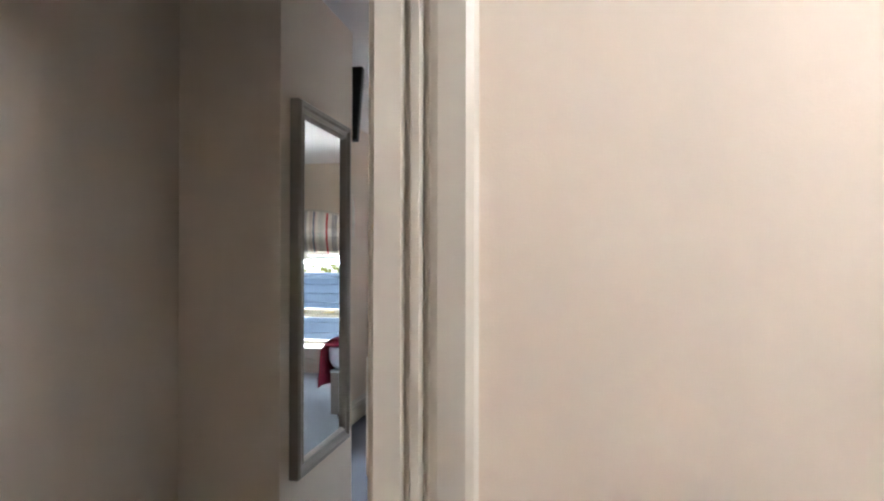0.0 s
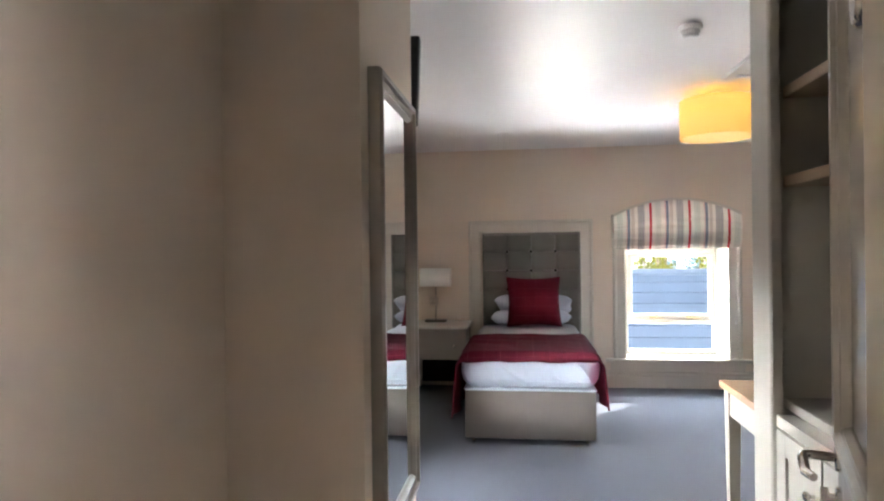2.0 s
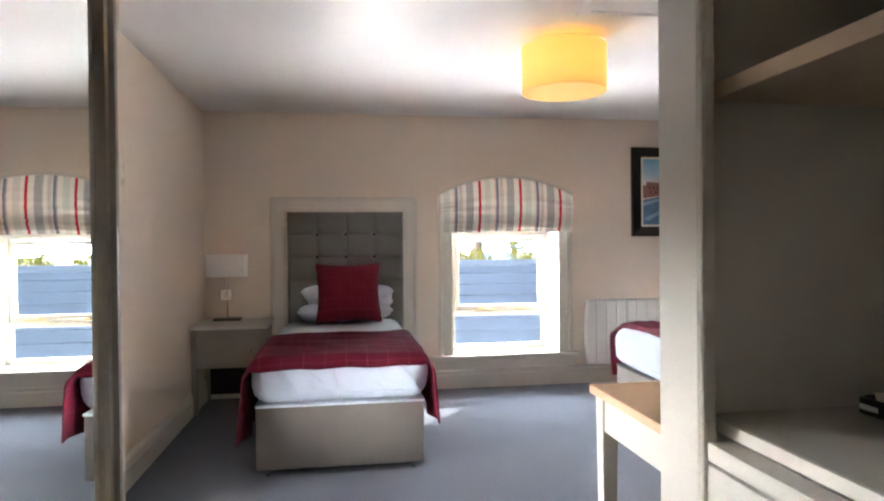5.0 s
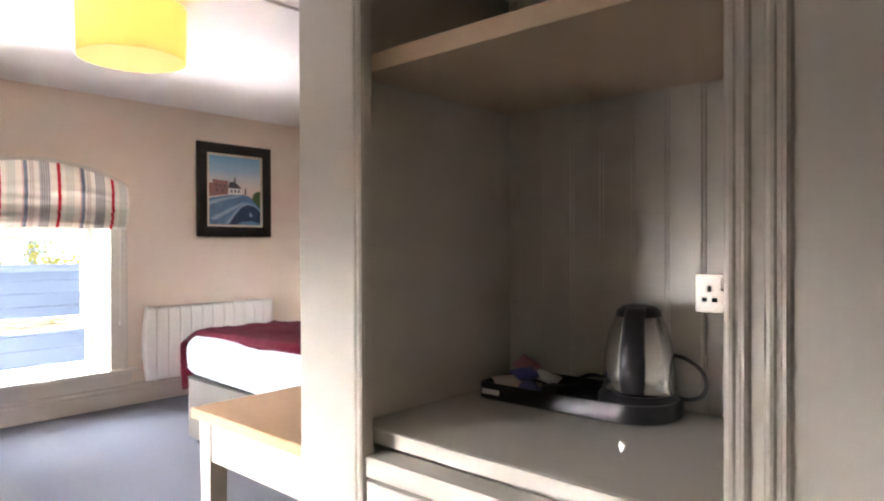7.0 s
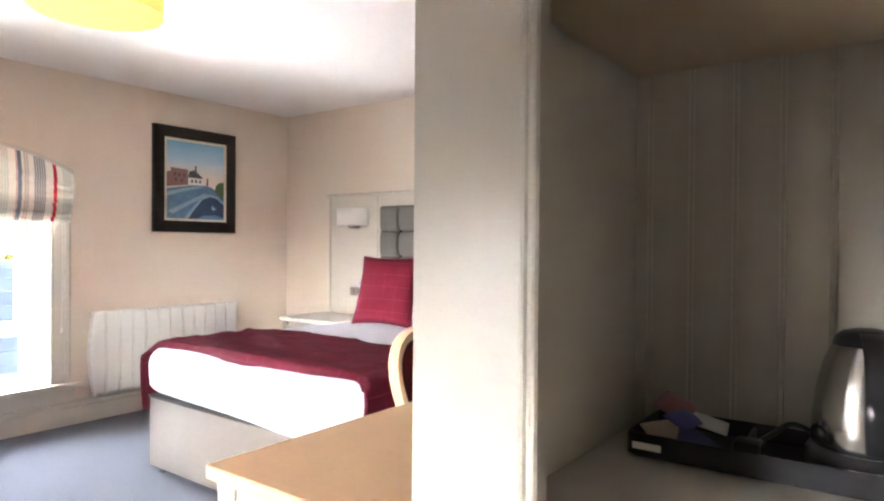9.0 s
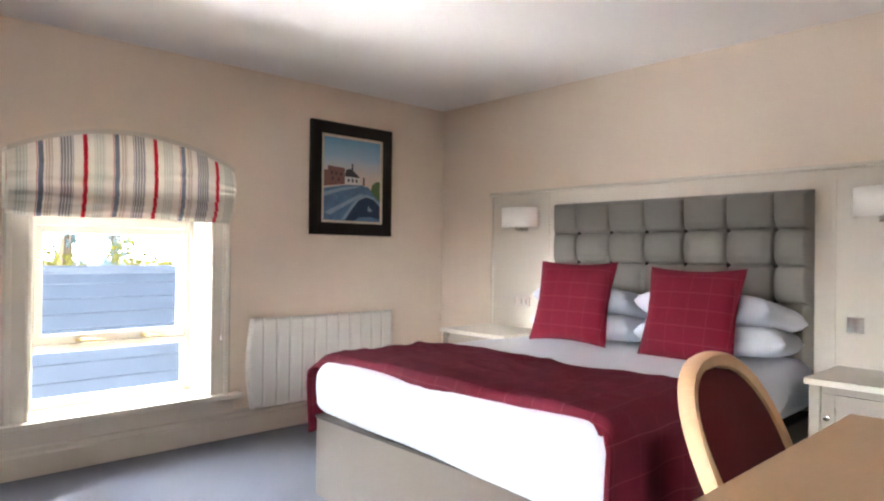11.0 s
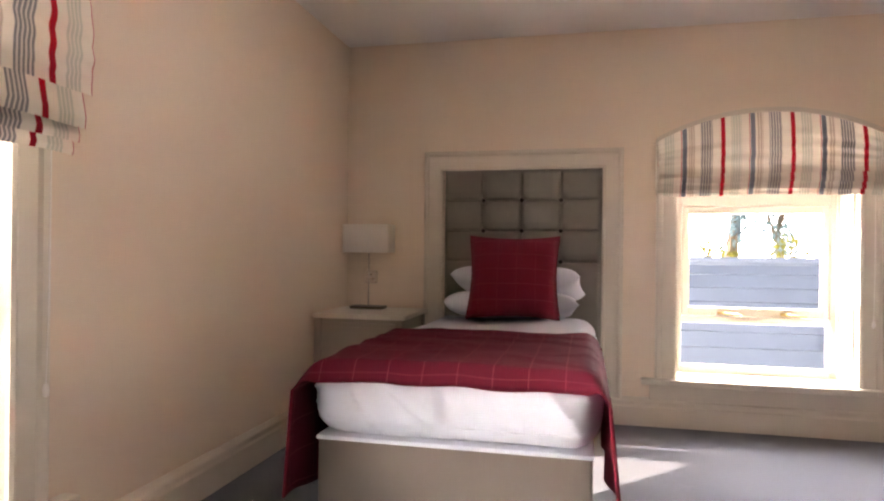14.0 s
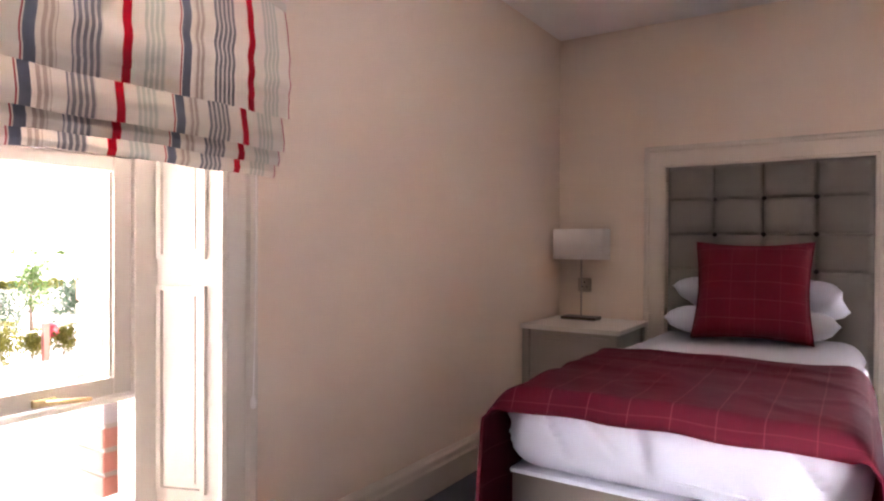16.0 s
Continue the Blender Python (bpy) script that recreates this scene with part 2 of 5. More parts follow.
def translucent(m, share):
    """Lets a share of the light through a thin cloth or leaf."""
    bt = m.node_tree
    bsdf = bt.nodes["Principled BSDF"]
    tl = bt.nodes.new("ShaderNodeBsdfTranslucent")
    ms = bt.nodes.new("ShaderNodeMixShader")
    ms.inputs[0].default_value = share
    bt.links.new(bsdf.inputs["Base Color"].links[0].from_socket, tl.inputs["Color"])
    bt.links.new(bsdf.outputs[0], ms.inputs[1])
    bt.links.new(tl.outputs[0], ms.inputs[2])
    bt.links.new(ms.outputs[0], bt.nodes["Material Output"].inputs["Surface"])


translucent(BLIND, 0.22)
translucent(LEAFPALE, 0.6)
for leafy in (LEAF, LEAFDARK, LEAFBLUE):
    translucent(leafy, 0.5)
translucent(DRUM, 0.03)
SKYGLOW = bpy.data.materials.new("bright_hazy_sky")
SKYGLOW.use_nodes = True
sg_nodes = SKYGLOW.node_tree
sg_nodes.nodes.remove(sg_nodes.nodes["Principled BSDF"])
em = sg_nodes.nodes.new("ShaderNodeEmission")
em.inputs["Color"].default_value, em.inputs["Strength"].default_value = (0.80, 0.92, 1.0, 1), 9.0
sg_nodes.links.new(em.outputs[0], sg_nodes.nodes["Material Output"].inputs["Surface"])
SKYGLOW_WEST = SKYGLOW.copy()
SKYGLOW_WEST.name = "pale_hazy_sky"
SKYGLOW_WEST.node_tree.nodes["Emission"].inputs["Strength"].default_value = 32.0
SKYGLOW_WEST.node_tree.nodes["Emission"].inputs["Color"].default_value = (0.95, 0.97, 1.0, 1)


def sky_wash(nt, co, old):
    """Painted sky, deep blue above, pale in the middle and cream at the horizon."""
    ax = axes(nt, co)
    n = nt.nodes.new("ShaderNodeTexNoise")
    n.inputs["Scale"].default_value, n.inputs["Detail"].default_value = 9, 5
    nt.links.new(co, n.inputs["Vector"])
    def ramp(slope, start):
        k = math_node(nt, 'MULTIPLY_ADD', n.outputs["Fac"], 0.25, math_node(nt, 'MULTIPLY_ADD', ax[2], slope, start))
        return math_node(nt, 'MINIMUM', math_node(nt, 'MAXIMUM', k, 0.0), 1.0)
    low = mix_node(nt, ramp(6.5, -2.9), (0.74, 0.62, 0.54), (0.42, 0.58, 0.70))
    return mix_node(nt, ramp(5.0, -2.75), low, (0.13, 0.36, 0.58))


PAINTED_SKY = tinted(mat("painted_sky", (0.3, 0.4, 0.5), 0.6, bump=0.3, bscale=90), sky_wash)
PAINT_WATER = mat("painted_water", (0.10, 0.20, 0.33), 0.6, vary=0.6, scale=22, bump=0.3, bscale=90)
PAINT_BRIDGE = mat("painted_bridge", (0.018, 0.045, 0.10), 0.6, vary=0.7, scale=28, bump=0.3, bscale=90)
PAINT_PALE = mat("painted_stone_edge", (0.26, 0.37, 0.50), 0.6, vary=0.4, scale=24, bump=0.3, bscale=90)
PAINT_RED = mat("painted_brick_house", (0.24, 0.11, 0.095), 0.6, vary=0.3, scale=40)
PAINT_WHITE = mat("painted_white_house", (0.72, 0.70, 0.66), 0.6, vary=0.1, scale=40)
PAINT_DARK = mat("painted_roof", (0.05, 0.05, 0.06), 0.6, vary=0.3, scale=40)
PAINT_GREEN = mat("painted_bush", (0.10, 0.16, 0.06), 0.6, vary=0.5, scale=40)

# ---- building helpers ----
def thing(name, loc=(0, 0, 0), label="", category="", group="", kind="", rz=0.0):
    ob = new(name)
    ob.empty_display_size = 0.1
    ob.matrix_world = pose(*loc, 0, 0, rz)
    return tagged(ob, label, category, group, kind)


def root_shift(parent):
    """Where the thing's own origin stands, through one or two levels of parents."""
    v = Vector((0, 0, 0))
    while parent is not None:
        v += parent.matrix_basis.translation
        parent = parent.parent
    return v


def part(name, bm, material, parent=None, label="", smooth=0.0, local=False):
    """Links a bmesh as one mesh object. The bmesh is in the world's metres, or in the thing's own when local."""
    me = bpy.data.meshes.new(name)
    if parent is not None and not local:
        bmesh.ops.translate(bm, verts=bm.verts, vec=-root_shift(parent))
    bmesh.ops.recalc_face_normals(bm, faces=bm.faces)
    bm.to_mesh(me)
    bm.free()
    if material:
        me.materials.append(material)
    ob = new(name, me)
    if smooth:
        for p in me.polygons:
            p.use_smooth = True
        me.set_sharp_from_angle(angle=radians(smooth))
    if parent is not None:
        ob.parent = parent
    return tagged(ob, label)


def setting(name, bm, material, label, category="", smooth=0.0):
    return tagged(part(name, bm, material, None, label, smooth), category=category or name.split("_")[0], kind="structure")


def box(x0, y0, z0, x1, y1, z1, bev=0.0, seg=2, into=None):
    bm = bmesh.new()
    bmesh.ops.create_cube(bm, size=1)
    bmesh.ops.scale(bm, vec=(abs(x1 - x0), abs(y1 - y0), abs(z1 - z0)), verts=bm.verts)
    bmesh.ops.translate(bm, vec=((x0 + x1) / 2, (y0 + y1) / 2, (z0 + z1) / 2), verts=bm.verts)
    if bev:
        bmesh.ops.bevel(bm, geom=bm.edges[:], offset=bev, segments=seg, affect='EDGES', profile=0.5)
    return merge(into, bm) if into is not None else bm


def merge(into, bm):
    me = bpy.data.meshes.new("tmp")
    bm.to_mesh(me)
    bm.free()
    into.from_mesh(me)
    bpy.data.meshes.remove(me)
    return into


def boxes(*rows):
    bm = bmesh.new()
    for r in rows:
        box(*r, into=bm)
    return bm


def lathe(profile, x=0, y=0, z=0, n=28, axis='Z'):
    """A turned shape from (radius, height) pairs."""
    bm = bmesh.new()
    rings = []
    for r, h in profile:
        rings.append([bm.verts.new((r * math.cos(2 * math.pi * i / n), r * math.sin(2 * math.pi * i / n), h)) for i in range(n)])
    for a, b in zip(rings, rings[1:]):
        for i in range(n):
            bm.faces.new((a[i], a[(i + 1) % n], b[(i + 1) % n], b[i]))
    if profile[0][0] > 1e-6:
        bm.faces.new(rings[0][::-1])
    if profile[-1][0] > 1e-6:
        bm.faces.new(rings[-1])
    bmesh.ops.remove_doubles(bm, verts=bm.verts, dist=1e-6)
    if axis == 'X':
        bmesh.ops.rotate(bm, verts=bm.verts, matrix=Matrix.Rotation(radians(90), 3, 'Y'))
    if axis == 'Y':
        bmesh.ops.rotate(bm, verts=bm.verts, matrix=Matrix.Rotation(radians(-90), 3, 'X'))
    bmesh.ops.translate(bm, verts=bm.verts, vec=(x, y, z))
    return bm


def sheet(nu, nv, f, closed=False):
    """A grid of (nu + 1) x (nv + 1) points f(u, v), u and v from 0 to 1."""
    bm = bmesh.new()
    g = [[bm.verts.new(f(i / nu, j / nv)) for j in range(nv + 1)] for i in range(nu + 1)]
    for i in range(nu):
        for j in range(nv):
            bm.faces.new((g[i][j], g[i + 1][j], g[i + 1][j + 1], g[i][j + 1]))
    return bm


def tube(points, r, n=10, into=None):
    bm = bmesh.new()
    pts = [Vector(p) for p in points]
    rings = []
    for k, p in enumerate(pts):
        d = (pts[min(k + 1, len(pts) - 1)] - pts[max(k - 1, 0)]).normalized()
        q = d.to_track_quat('Z', 'Y').to_matrix()
        rr = r[k] if isinstance(r, (list, tuple)) else r
        rings.append([bm.verts.new(p + q @ Vector((rr * math.cos(2 * math.pi * i / n), rr * math.sin(2 * math.pi * i / n), 0))) for i in range(n)])
    for a, b in zip(rings, rings[1:]):
        for i in range(n):
            bm.faces.new((a[i], a[(i + 1) % n], b[(i + 1) % n], b[i]))
    bm.faces.new(rings[0][::-1])
    bm.faces.new(rings[-1])
    return merge(into, bm) if into is not None else bm


def smooth_path(points, k=6):
    """A rounded line through the points, k steps between each two."""
    p = [Vector(v) for v in points]
    p = [2 * p[0] - p[1]] + p + [2 * p[-1] - p[-2]]
    out = []
    for a, b, c, d in zip(p, p[1:], p[2:], p[3:]):
        for i in range(k):
            t = i / k
            out.append(0.5 * (2 * b + (c - a) * t + (2 * a - 5 * b + 4 * c - d) * t * t + (3 * b - a - 3 * c + d) * t ** 3))
    return out + [p[-2]]


def extrude_profile(profile, path_a, path_b, up=(0, 0, 1)):
    """A moulding: the profile's (out, up) points swept straight from a to b; out is to the left of the way."""
    a, b, u = Vector(path_a), Vector(path_b), Vector(up)
    d = (b - a).normalized()
    out = u.cross(d)
    bm = bmesh.new()
    ra = [bm.verts.new(a + out * o + u * h) for o, h in profile]
    rb = [bm.verts.new(b + out * o + u * h) for o, h in profile]
    n = len(profile)
    for i in range(n):
        bm.faces.new((ra[i], ra[(i + 1) % n], rb[(i + 1) % n], rb[i]))
    bm.faces.new(ra[::-1])
    bm.faces.new(rb)
    return bm


def solid(ob, thickness, offset=-1.0):
    md = ob.modifiers.new("thickness", 'SOLIDIFY')
    md.thickness, md.offset = thickness, offset
    return ob


def wob(x, y, z, scale=1.0, amp=1.0):
    return amp * noise.noise(Vector((x * scale, y * scale, z * scale)))

# ---- the rooms ----
NORTH, WEST, EAST, TOP = 8.27, -1.27, 3.76, 2.386
setting("floor", box(-2.2, -0.6, -0.12, 4.1, 8.62, 0.0), CARPET, "blue-grey carpet laid wall to wall")
setting("ceiling", box(-2.2, -0.6, TOP, 4.1, 8.7, TOP + 0.12), CEIL, "white painted plaster ceiling")
# north wall with its window opening
W1A, W1B, W1Z, W1T = 0.81, 1.78, 0.285, 1.74
setting("wall_north", boxes((WEST - 0.35, NORTH, 0, W1A, NORTH + 0.35, TOP), (W1B, NORTH, 0, EAST + 0.15, NORTH + 0.35, TOP),
                            (W1A, NORTH, 0, W1B, NORTH + 0.35, W1Z), (W1A, NORTH, W1T, W1B, NORTH + 0.35, TOP)), WALL, "warm grey painted wall with a sash window")
W2A, W2B, W2Z, W2T = 4.75, 5.72, 0.27, 1.74
setting("wall_west", boxes((WEST - 0.35, 4.25, 0, WEST, W2A, TOP), (WEST - 0.35, W2B, 0, WEST, NORTH, TOP),
                           (WEST - 0.35, W2A, 0, WEST, W2B, W2Z), (WEST - 0.35, W2A, W2T, WEST, W2B, TOP)), WALL, "warm grey painted wall with a window onto the yard")
setting("wall_east", box(EAST, 4.2, 0, EAST + 0.15, NORTH, TOP), WALL, "warm grey painted wall behind the double bed")
setting("wall_south", box(1.37, 4.14, 0, EAST, 4.275, TOP), WALL, "warm grey painted wall behind the desk")
setting("wall_mirror", box(-1.62, 3.47, 0, -0.60, 4.25, TOP), WALL, "warm grey painted wall that carries the mirror")
setting("wall_passage_left", box(-1.2, -0.6, 0, -0.99, 3.47, TOP), WALL, "warm grey painted passage wall with a light switch")
setting("wall_passage_right", box(0.74, 2.395, 0, 0.9, 3.215, TOP), WALL, "warm grey painted passage wall beside the cupboard")
setting("wall_behind_cupboard", box(1.37, 3.1, 0, 1.5, 4.14, TOP), WALL, "plain wall behind the cupboard")
setting("wall_cupboard_side", box(0.9, 3.1, 0, 1.37, 3.215, TOP), WALL, "plain wall beside the cupboard")
setting("wall_doorway", boxes((0.16, 2.145, 0, 1.5, 2.395, TOP), (-0.99, 2.145, 0, -0.92, 2.395, TOP), (-0.92, 2.145, 2.07, 0.16, 2.395, TOP)), WALL, "cream painted lobby wall with a doorway")
setting("wall_lobby_right", box(1.5, -0.6, 0, 1.62, 2.42, TOP), WALL, "cream painted lobby wall")
setting("wall_lobby_back", box(-0.99, -0.75, 0, 1.62, -0.6, TOP), WALL, "cream painted lobby wall")

# skirting boards
SKIRT = [(0, 0), (0.024, 0), (0.024, 0.112), (0.017, 0.122), (0.017, 0.136), (0.022, 0.142), (0.020, 0.152), (0.011, 0.160), (0.006, 0.172), (0, 0.172)]
for nm, a, b in (("baseboard_north", (EAST, NORTH, 0), (WEST, NORTH, 0)), ("baseboard_west", (WEST, NORTH, 0), (WEST, 4.25, 0)),
                 ("baseboard_east", (EAST, 4.275, 0), (EAST, NORTH, 0)), ("baseboard_south", (1.4, 4.275, 0), (EAST, 4.275, 0)),
                 ("baseboard_mirror", (-0.60, 4.27, 0), (-0.60, 3.45, 0)), ("baseboard_mirror_front", (-0.60, 3.47, 0), (-0.99, 3.47, 0)),
                 ("baseboard_passage", (-0.99, 3.47, 0), (-0.99, 2.44, 0))):
    setting(nm, extrude_profile(SKIRT, a, b), TRIM, "moulded skirting board painted warm grey", "skirting")

# door frame
frame_parts = thing("door_frame", (0.14, 2.27, 0), "painted door lining with moulded architrave", "door frame", kind="structure")
part("jamb", box(0.12, 2.165, 0, 0.16, 2.398, 2.07, 0.003), TRIM, frame_parts)
part("jamb", box(-0.92, 2.165, 0, -0.88, 2.398, 2.07, 0.003), TRIM, frame_parts)
part("head", box(-0.92, 2.165, 2.03, 0.16, 2.398, 2.07, 0.003), TRIM, frame_parts)
ARCH = [(0, 0), (0, 0.013), (0.005, 0.018), (0.038, 0.018), (0.042, 0.008), (0.047, 0.008), (0.051, 0.020), (0.061, 0.021), (0.065, 0.009), (0.070, 0.009), (0.075, 0.020), (0.084, 0.024), (0.118, 0.028), (0.127, 0.022), (0.130, 0.0)]


def architrave_upright(x, y, z0, z1, face, way):
    """An upright moulding on a wall that faces along y (face is +1 or -1), growing along x by way."""
    bm = bmesh.new()
    lo = [bm.verts.new((x + way * w, y + face * h, z0)) for w, h in ARCH]
    hi = [bm.verts.new((x + way * w, y + face * h, z1)) for w, h in ARCH]
    n = len(ARCH)
    for i in range(n):
        bm.faces.new((lo[i], lo[(i + 1) % n], hi[(i + 1) % n], hi[i]))
    bm.faces.new(lo)
    bm.faces.new(hi[::-1])
    return bm


part("architrave", architrave_upright(0.134, 2.145, 0, 2.17, -1, 1), TRIM, frame_parts)
part("architrave", architrave_upright(-0.892, 2.145, 0, 2.17, -1, -1), TRIM, frame_parts)
hinge = part("hinge", boxes((0.1168, 2.170, 1.06, 0.1198, 2.330, 1.21, 0.001)), HINGE, frame_parts, "bright steel hinge leaf with screws")
for dz in (0.04, 0.08, 0.12):
    part("screw", lathe([(0.0, -0.001), (0.0075, -0.001), (0.007, 0.001), (0, 0.0012)], 0.1160, 2.245 + 0.030 * (1 if dz == 0.08 else -1), 1.06 + dz, 10, 'X'), STEEL, hinge)

# loft hatch
hatch = thing("loft_hatch", (1.35, 5.30, TOP), "white painted loft hatch with a raised frame", "hatch", kind="structure")
for a in ((1.0, 5.07, 1.77, 5.125), (1.0, 5.69, 1.77, 5.745), (1.0, 5.125, 1.055, 5.69), (1.715, 5.125, 1.77, 5.69)):
    part("frame", box(a[0], a[1], TOP - 0.02, a[2], a[3], TOP + 0.004, 0.004), CEIL, hatch)
part("panel", box(1.055, 5.125, TOP - 0.006, 1.715, 5.69, TOP + 0.01), CEIL, hatch)


def window_unit(name, label, re, so, gl, dz, tb=0.0, fy=0.225, catches=(-0.18, 0.18)):
    """One window in its own metres: x across (0 in the middle), y outwards from the room's face of the wall, z up from the floor.
    re, so, gl: half widths of the splayed reveal at the frame, of the opening sash and of its glass; dz lifts the sashes, tb the transom's lower edge."""
    w = thing(name, (0, 0, 0), label, "window", kind="structure")
    half, g = 0.485, fy / 0.225
    lo, tr0, tr1, hi = 0.30 + dz, 0.615 + dz, 0.675 + dz, 1.74
    for s in (-1, 1):
        # panelled splayed reveal
        def at(d, z, out):
            k = d / fy
            return (s * (half + (re - half) * k - out), d, z)

        def slab(d0, z0, d1, z1, t0, t1):
            bm = bmesh.new()
            v = [bm.verts.new(at(d, z, t)) for t in (t0, t1) for d, z in ((d0, z0), (d1, z0), (d1, z1), (d0, z1))]
            for f in ((0, 1, 2, 3), (4, 5, 6, 7), (0, 1, 5, 4), (1, 2, 6, 5), (2, 3, 7, 6), (3, 0, 4, 7)):
                bm.faces.new([v[i] for i in f])
            return bm
        rv = part("reveal", slab(0.0, 0.285, fy, 1.74, -0.02, 0.0), WINPAINT, w, local=True)
        for z0, z1 in ((0.36, 0.98), (1.06, 1.62)):
            for r in ((0.040 * g, z0, 0.053 * g, z1), (0.177 * g, z0, 0.190 * g, z1), (0.053 * g, z0, 0.177 * g, z0 + 0.014), (0.053 * g, z1 - 0.014, 0.177 * g, z1)):
                part("panel_moulding", slab(*r, 0.0, 0.010), WINPAINT, rv, local=True)
            part("panel_field", slab(0.075 * g, z0 + 0.03, 0.155 * g, z1 - 0.03, 0.0, 0.004), WINPAINT, rv, local=True)
        ar = bmesh.new()
        prof = [(0, 0), (0, 0.014), (0.012, 0.020), (0.022, 0.014), (0.085, 0.014), (0.093, 0.026), (0.112, 0.030), (0.125, 0.022), (0.125, 0)]
        a = [ar.verts.new((s * (half - 0.004 + o), -h, 0.29)) for o, h in prof]
        b = [ar.verts.new((s * (half - 0.004 + o), -h, 1.70)) for o, h in prof]
        for i in range(len(prof)):
            ar.faces.new((a[i], a[(i + 1) % len(prof)], b[(i + 1) % len(prof)], b[i]))
        ar.faces.new(a)
        ar.faces.new(b[::-1])
        part("architrave", ar, WINPAINT, w, local=True)
        part("frame_stile", box(s * (re + 0.03), fy - 0.03, lo - 0.02, s * (so + 0.002), fy + 0.06, hi, 0.004), WINPAINT, w, local=True)
    part("sill_board", box(-half - 0.20, -0.065, 0.255, half + 0.20, 0.0, 0.29, 0.008), WINPAINT, w, local=True)
    part("sill_board", box(-half, -0.001, 0.265, half, fy + 0.06, 0.289), WINPAINT, w, local=True)
    part("apron", box(-half - 0.15, -0.018, 0.16, half + 0.15, -0.001, 0.256, 0.003), TRIM, w, local=True)
    part("frame_rail", box(-so, fy - 0.03, 0.285, so, fy + 0.06, lo + 0.032, 0.004), WINPAINT, w, local=True)
    part("transom", box(-so, fy - 0.035, tr0 - 0.012 + tb, so, fy + 0.06, tr0 + 0.030, 0.005), WINPAINT, w, local=True)
    part("frame_rail", box(-so, fy - 0.03, 1.33 + dz, so, fy + 0.06, hi, 0.004), WINPAINT, w, local=True)
    e = so - gl
    t = 1.328 + dz
    sa = part("sash", boxes((-so + 0.002, fy - 0.02, tr0 + 0.033, -gl, fy + 0.035, t, 0.004), (gl, fy - 0.02, tr0 + 0.033, so - 0.002, fy + 0.035, t, 0.004),
                            (-gl, fy - 0.02, tr0 + 0.033, gl, fy + 0.035, tr0 + 0.085, 0.004), (-gl, fy - 0.02, t - 0.043, gl, fy + 0.035, t, 0.004)), WINPAINT, w, local=True)
    for s in (-1, 1):
        part("glazing_bead", boxes((s * gl, fy - 0.012, tr0 + 0.085, s * (gl - 0.010), fy + 0.003, t - 0.043, 0.002)), WINPAINT, sa, local=True)
    for x in catches:
        hd = bmesh.new()
        box(x - 0.03, fy - 0.036, tr0 + 0.040, x + 0.03, fy - 0.021, tr0 + 0.062, 0.004, into=hd)
        tube([(x, fy - 0.04, tr0 + 0.05), (x + 0.03, fy - 0.055, tr0 + 0.05), (x + 0.11, fy - 0.05, tr0 + 0.042)], [0.008, 0.007, 0.006], 8, hd)
        part("catch", hd, BRASS, sa, "brass window catch", 40, local=True)
    for z0, z1, hw in ((tr0 + 0.085, t - 0.043, gl), (lo + 0.032, tr0 - 0.012 + tb, so)):
        pane = part("pane", box(-hw, fy + 0.004, z0, hw, fy + 0.010, z1), GLASS, w, local=True)
        pane.visible_shadow = False
    return w


win1 = window_unit("window_1", "painted timber window with a top-hung sash above the slate roof", 0.455, 0.422, 0.385, 0.0, fy=0.28)
win1.matrix_world = pose((W1A + W1B) / 2, NORTH, 0)
win2 = window_unit("window_2", "painted timber window with a top-hung sash looking onto the yard", 0.397, 0.335, 0.280, 0.025, 0.026, catches=(-0.25, 0.09))
win2.matrix_world = pose(WEST, (W2A + W2B) / 2, -0.005, 0, 0, 90)

# ---- soft furnishings ----
def pillow_mesh(w, h, t, seed, pinch=0.09, n=26, blunt=3.2):
    """A stuffed cushion lying in its x-z plane, w wide, h high and t thick, thin at the seams, with pulled corners."""
    bm = bmesh.new()
    for side in (-1, 1):
        g = []
        for i in range(n + 1):
            row = []
            for j in range(n + 1):
                u, v = 2 * i / n - 1, 2 * j / n - 1
                e = (1 - abs(u) ** blunt) * (1 - abs(v) ** blunt)
                bulge = max(0.0, e) ** 0.5
                px = u * (1 - pinch * (1 - u * u) * 0 - pinch * 0.5 * (1 - v * v)) * w / 2
                pz = v * (1 - pinch * 0.5 * (1 - u * u)) * h / 2
                wr = wob(u * 2 + seed, v * 2, side, 1.0, 0.10) * bulge + wob(u * 6 + seed, v * 6, side, 1.0, 0.03) * bulge
                row.append(bm.verts.new((px, side * t / 2 * (bulge * (0.93 + wr) + 0.012), pz)))
            g.append(row)
        for i in range(n):
            for j in range(n):
                bm.faces.new((g[i][j], g[i + 1][j], g[i + 1][j + 1], g[i][j + 1]))
    bmesh.ops.remove_doubles(bm, verts=bm.verts, dist=t * 0.03)
    return bm


def cushion(loc, lean, rz, w, h, t, seed, label, group=""):
    c = part("cushion", pillow_mesh(w, h, t, seed, 0.18), BURG_CUSH, None, "", 60)
    c.matrix_world = pose(*loc, -lean, 0, rz)
    pip = bmesh.new()
    pts = []
    for k in range(81):
        a = k / 80 * 4
        s = int(min(a, 3.999))
        q = (a - s) * 2 - 1
        u, v = ((q, -1), (1, q), (-q, 1), (-1, -q))[s]
        pts.append((u * (1 - 0.09 * (1 - v * v)) * w / 2, 0, v * (1 - 0.09 * (1 - u * u)) * h / 2))
    tube(pts, 0.0055, 6, pip)
    part("piping", pip, BURG, c, "", 60, local=True)
    return tagged(c, label, "cushion", group)


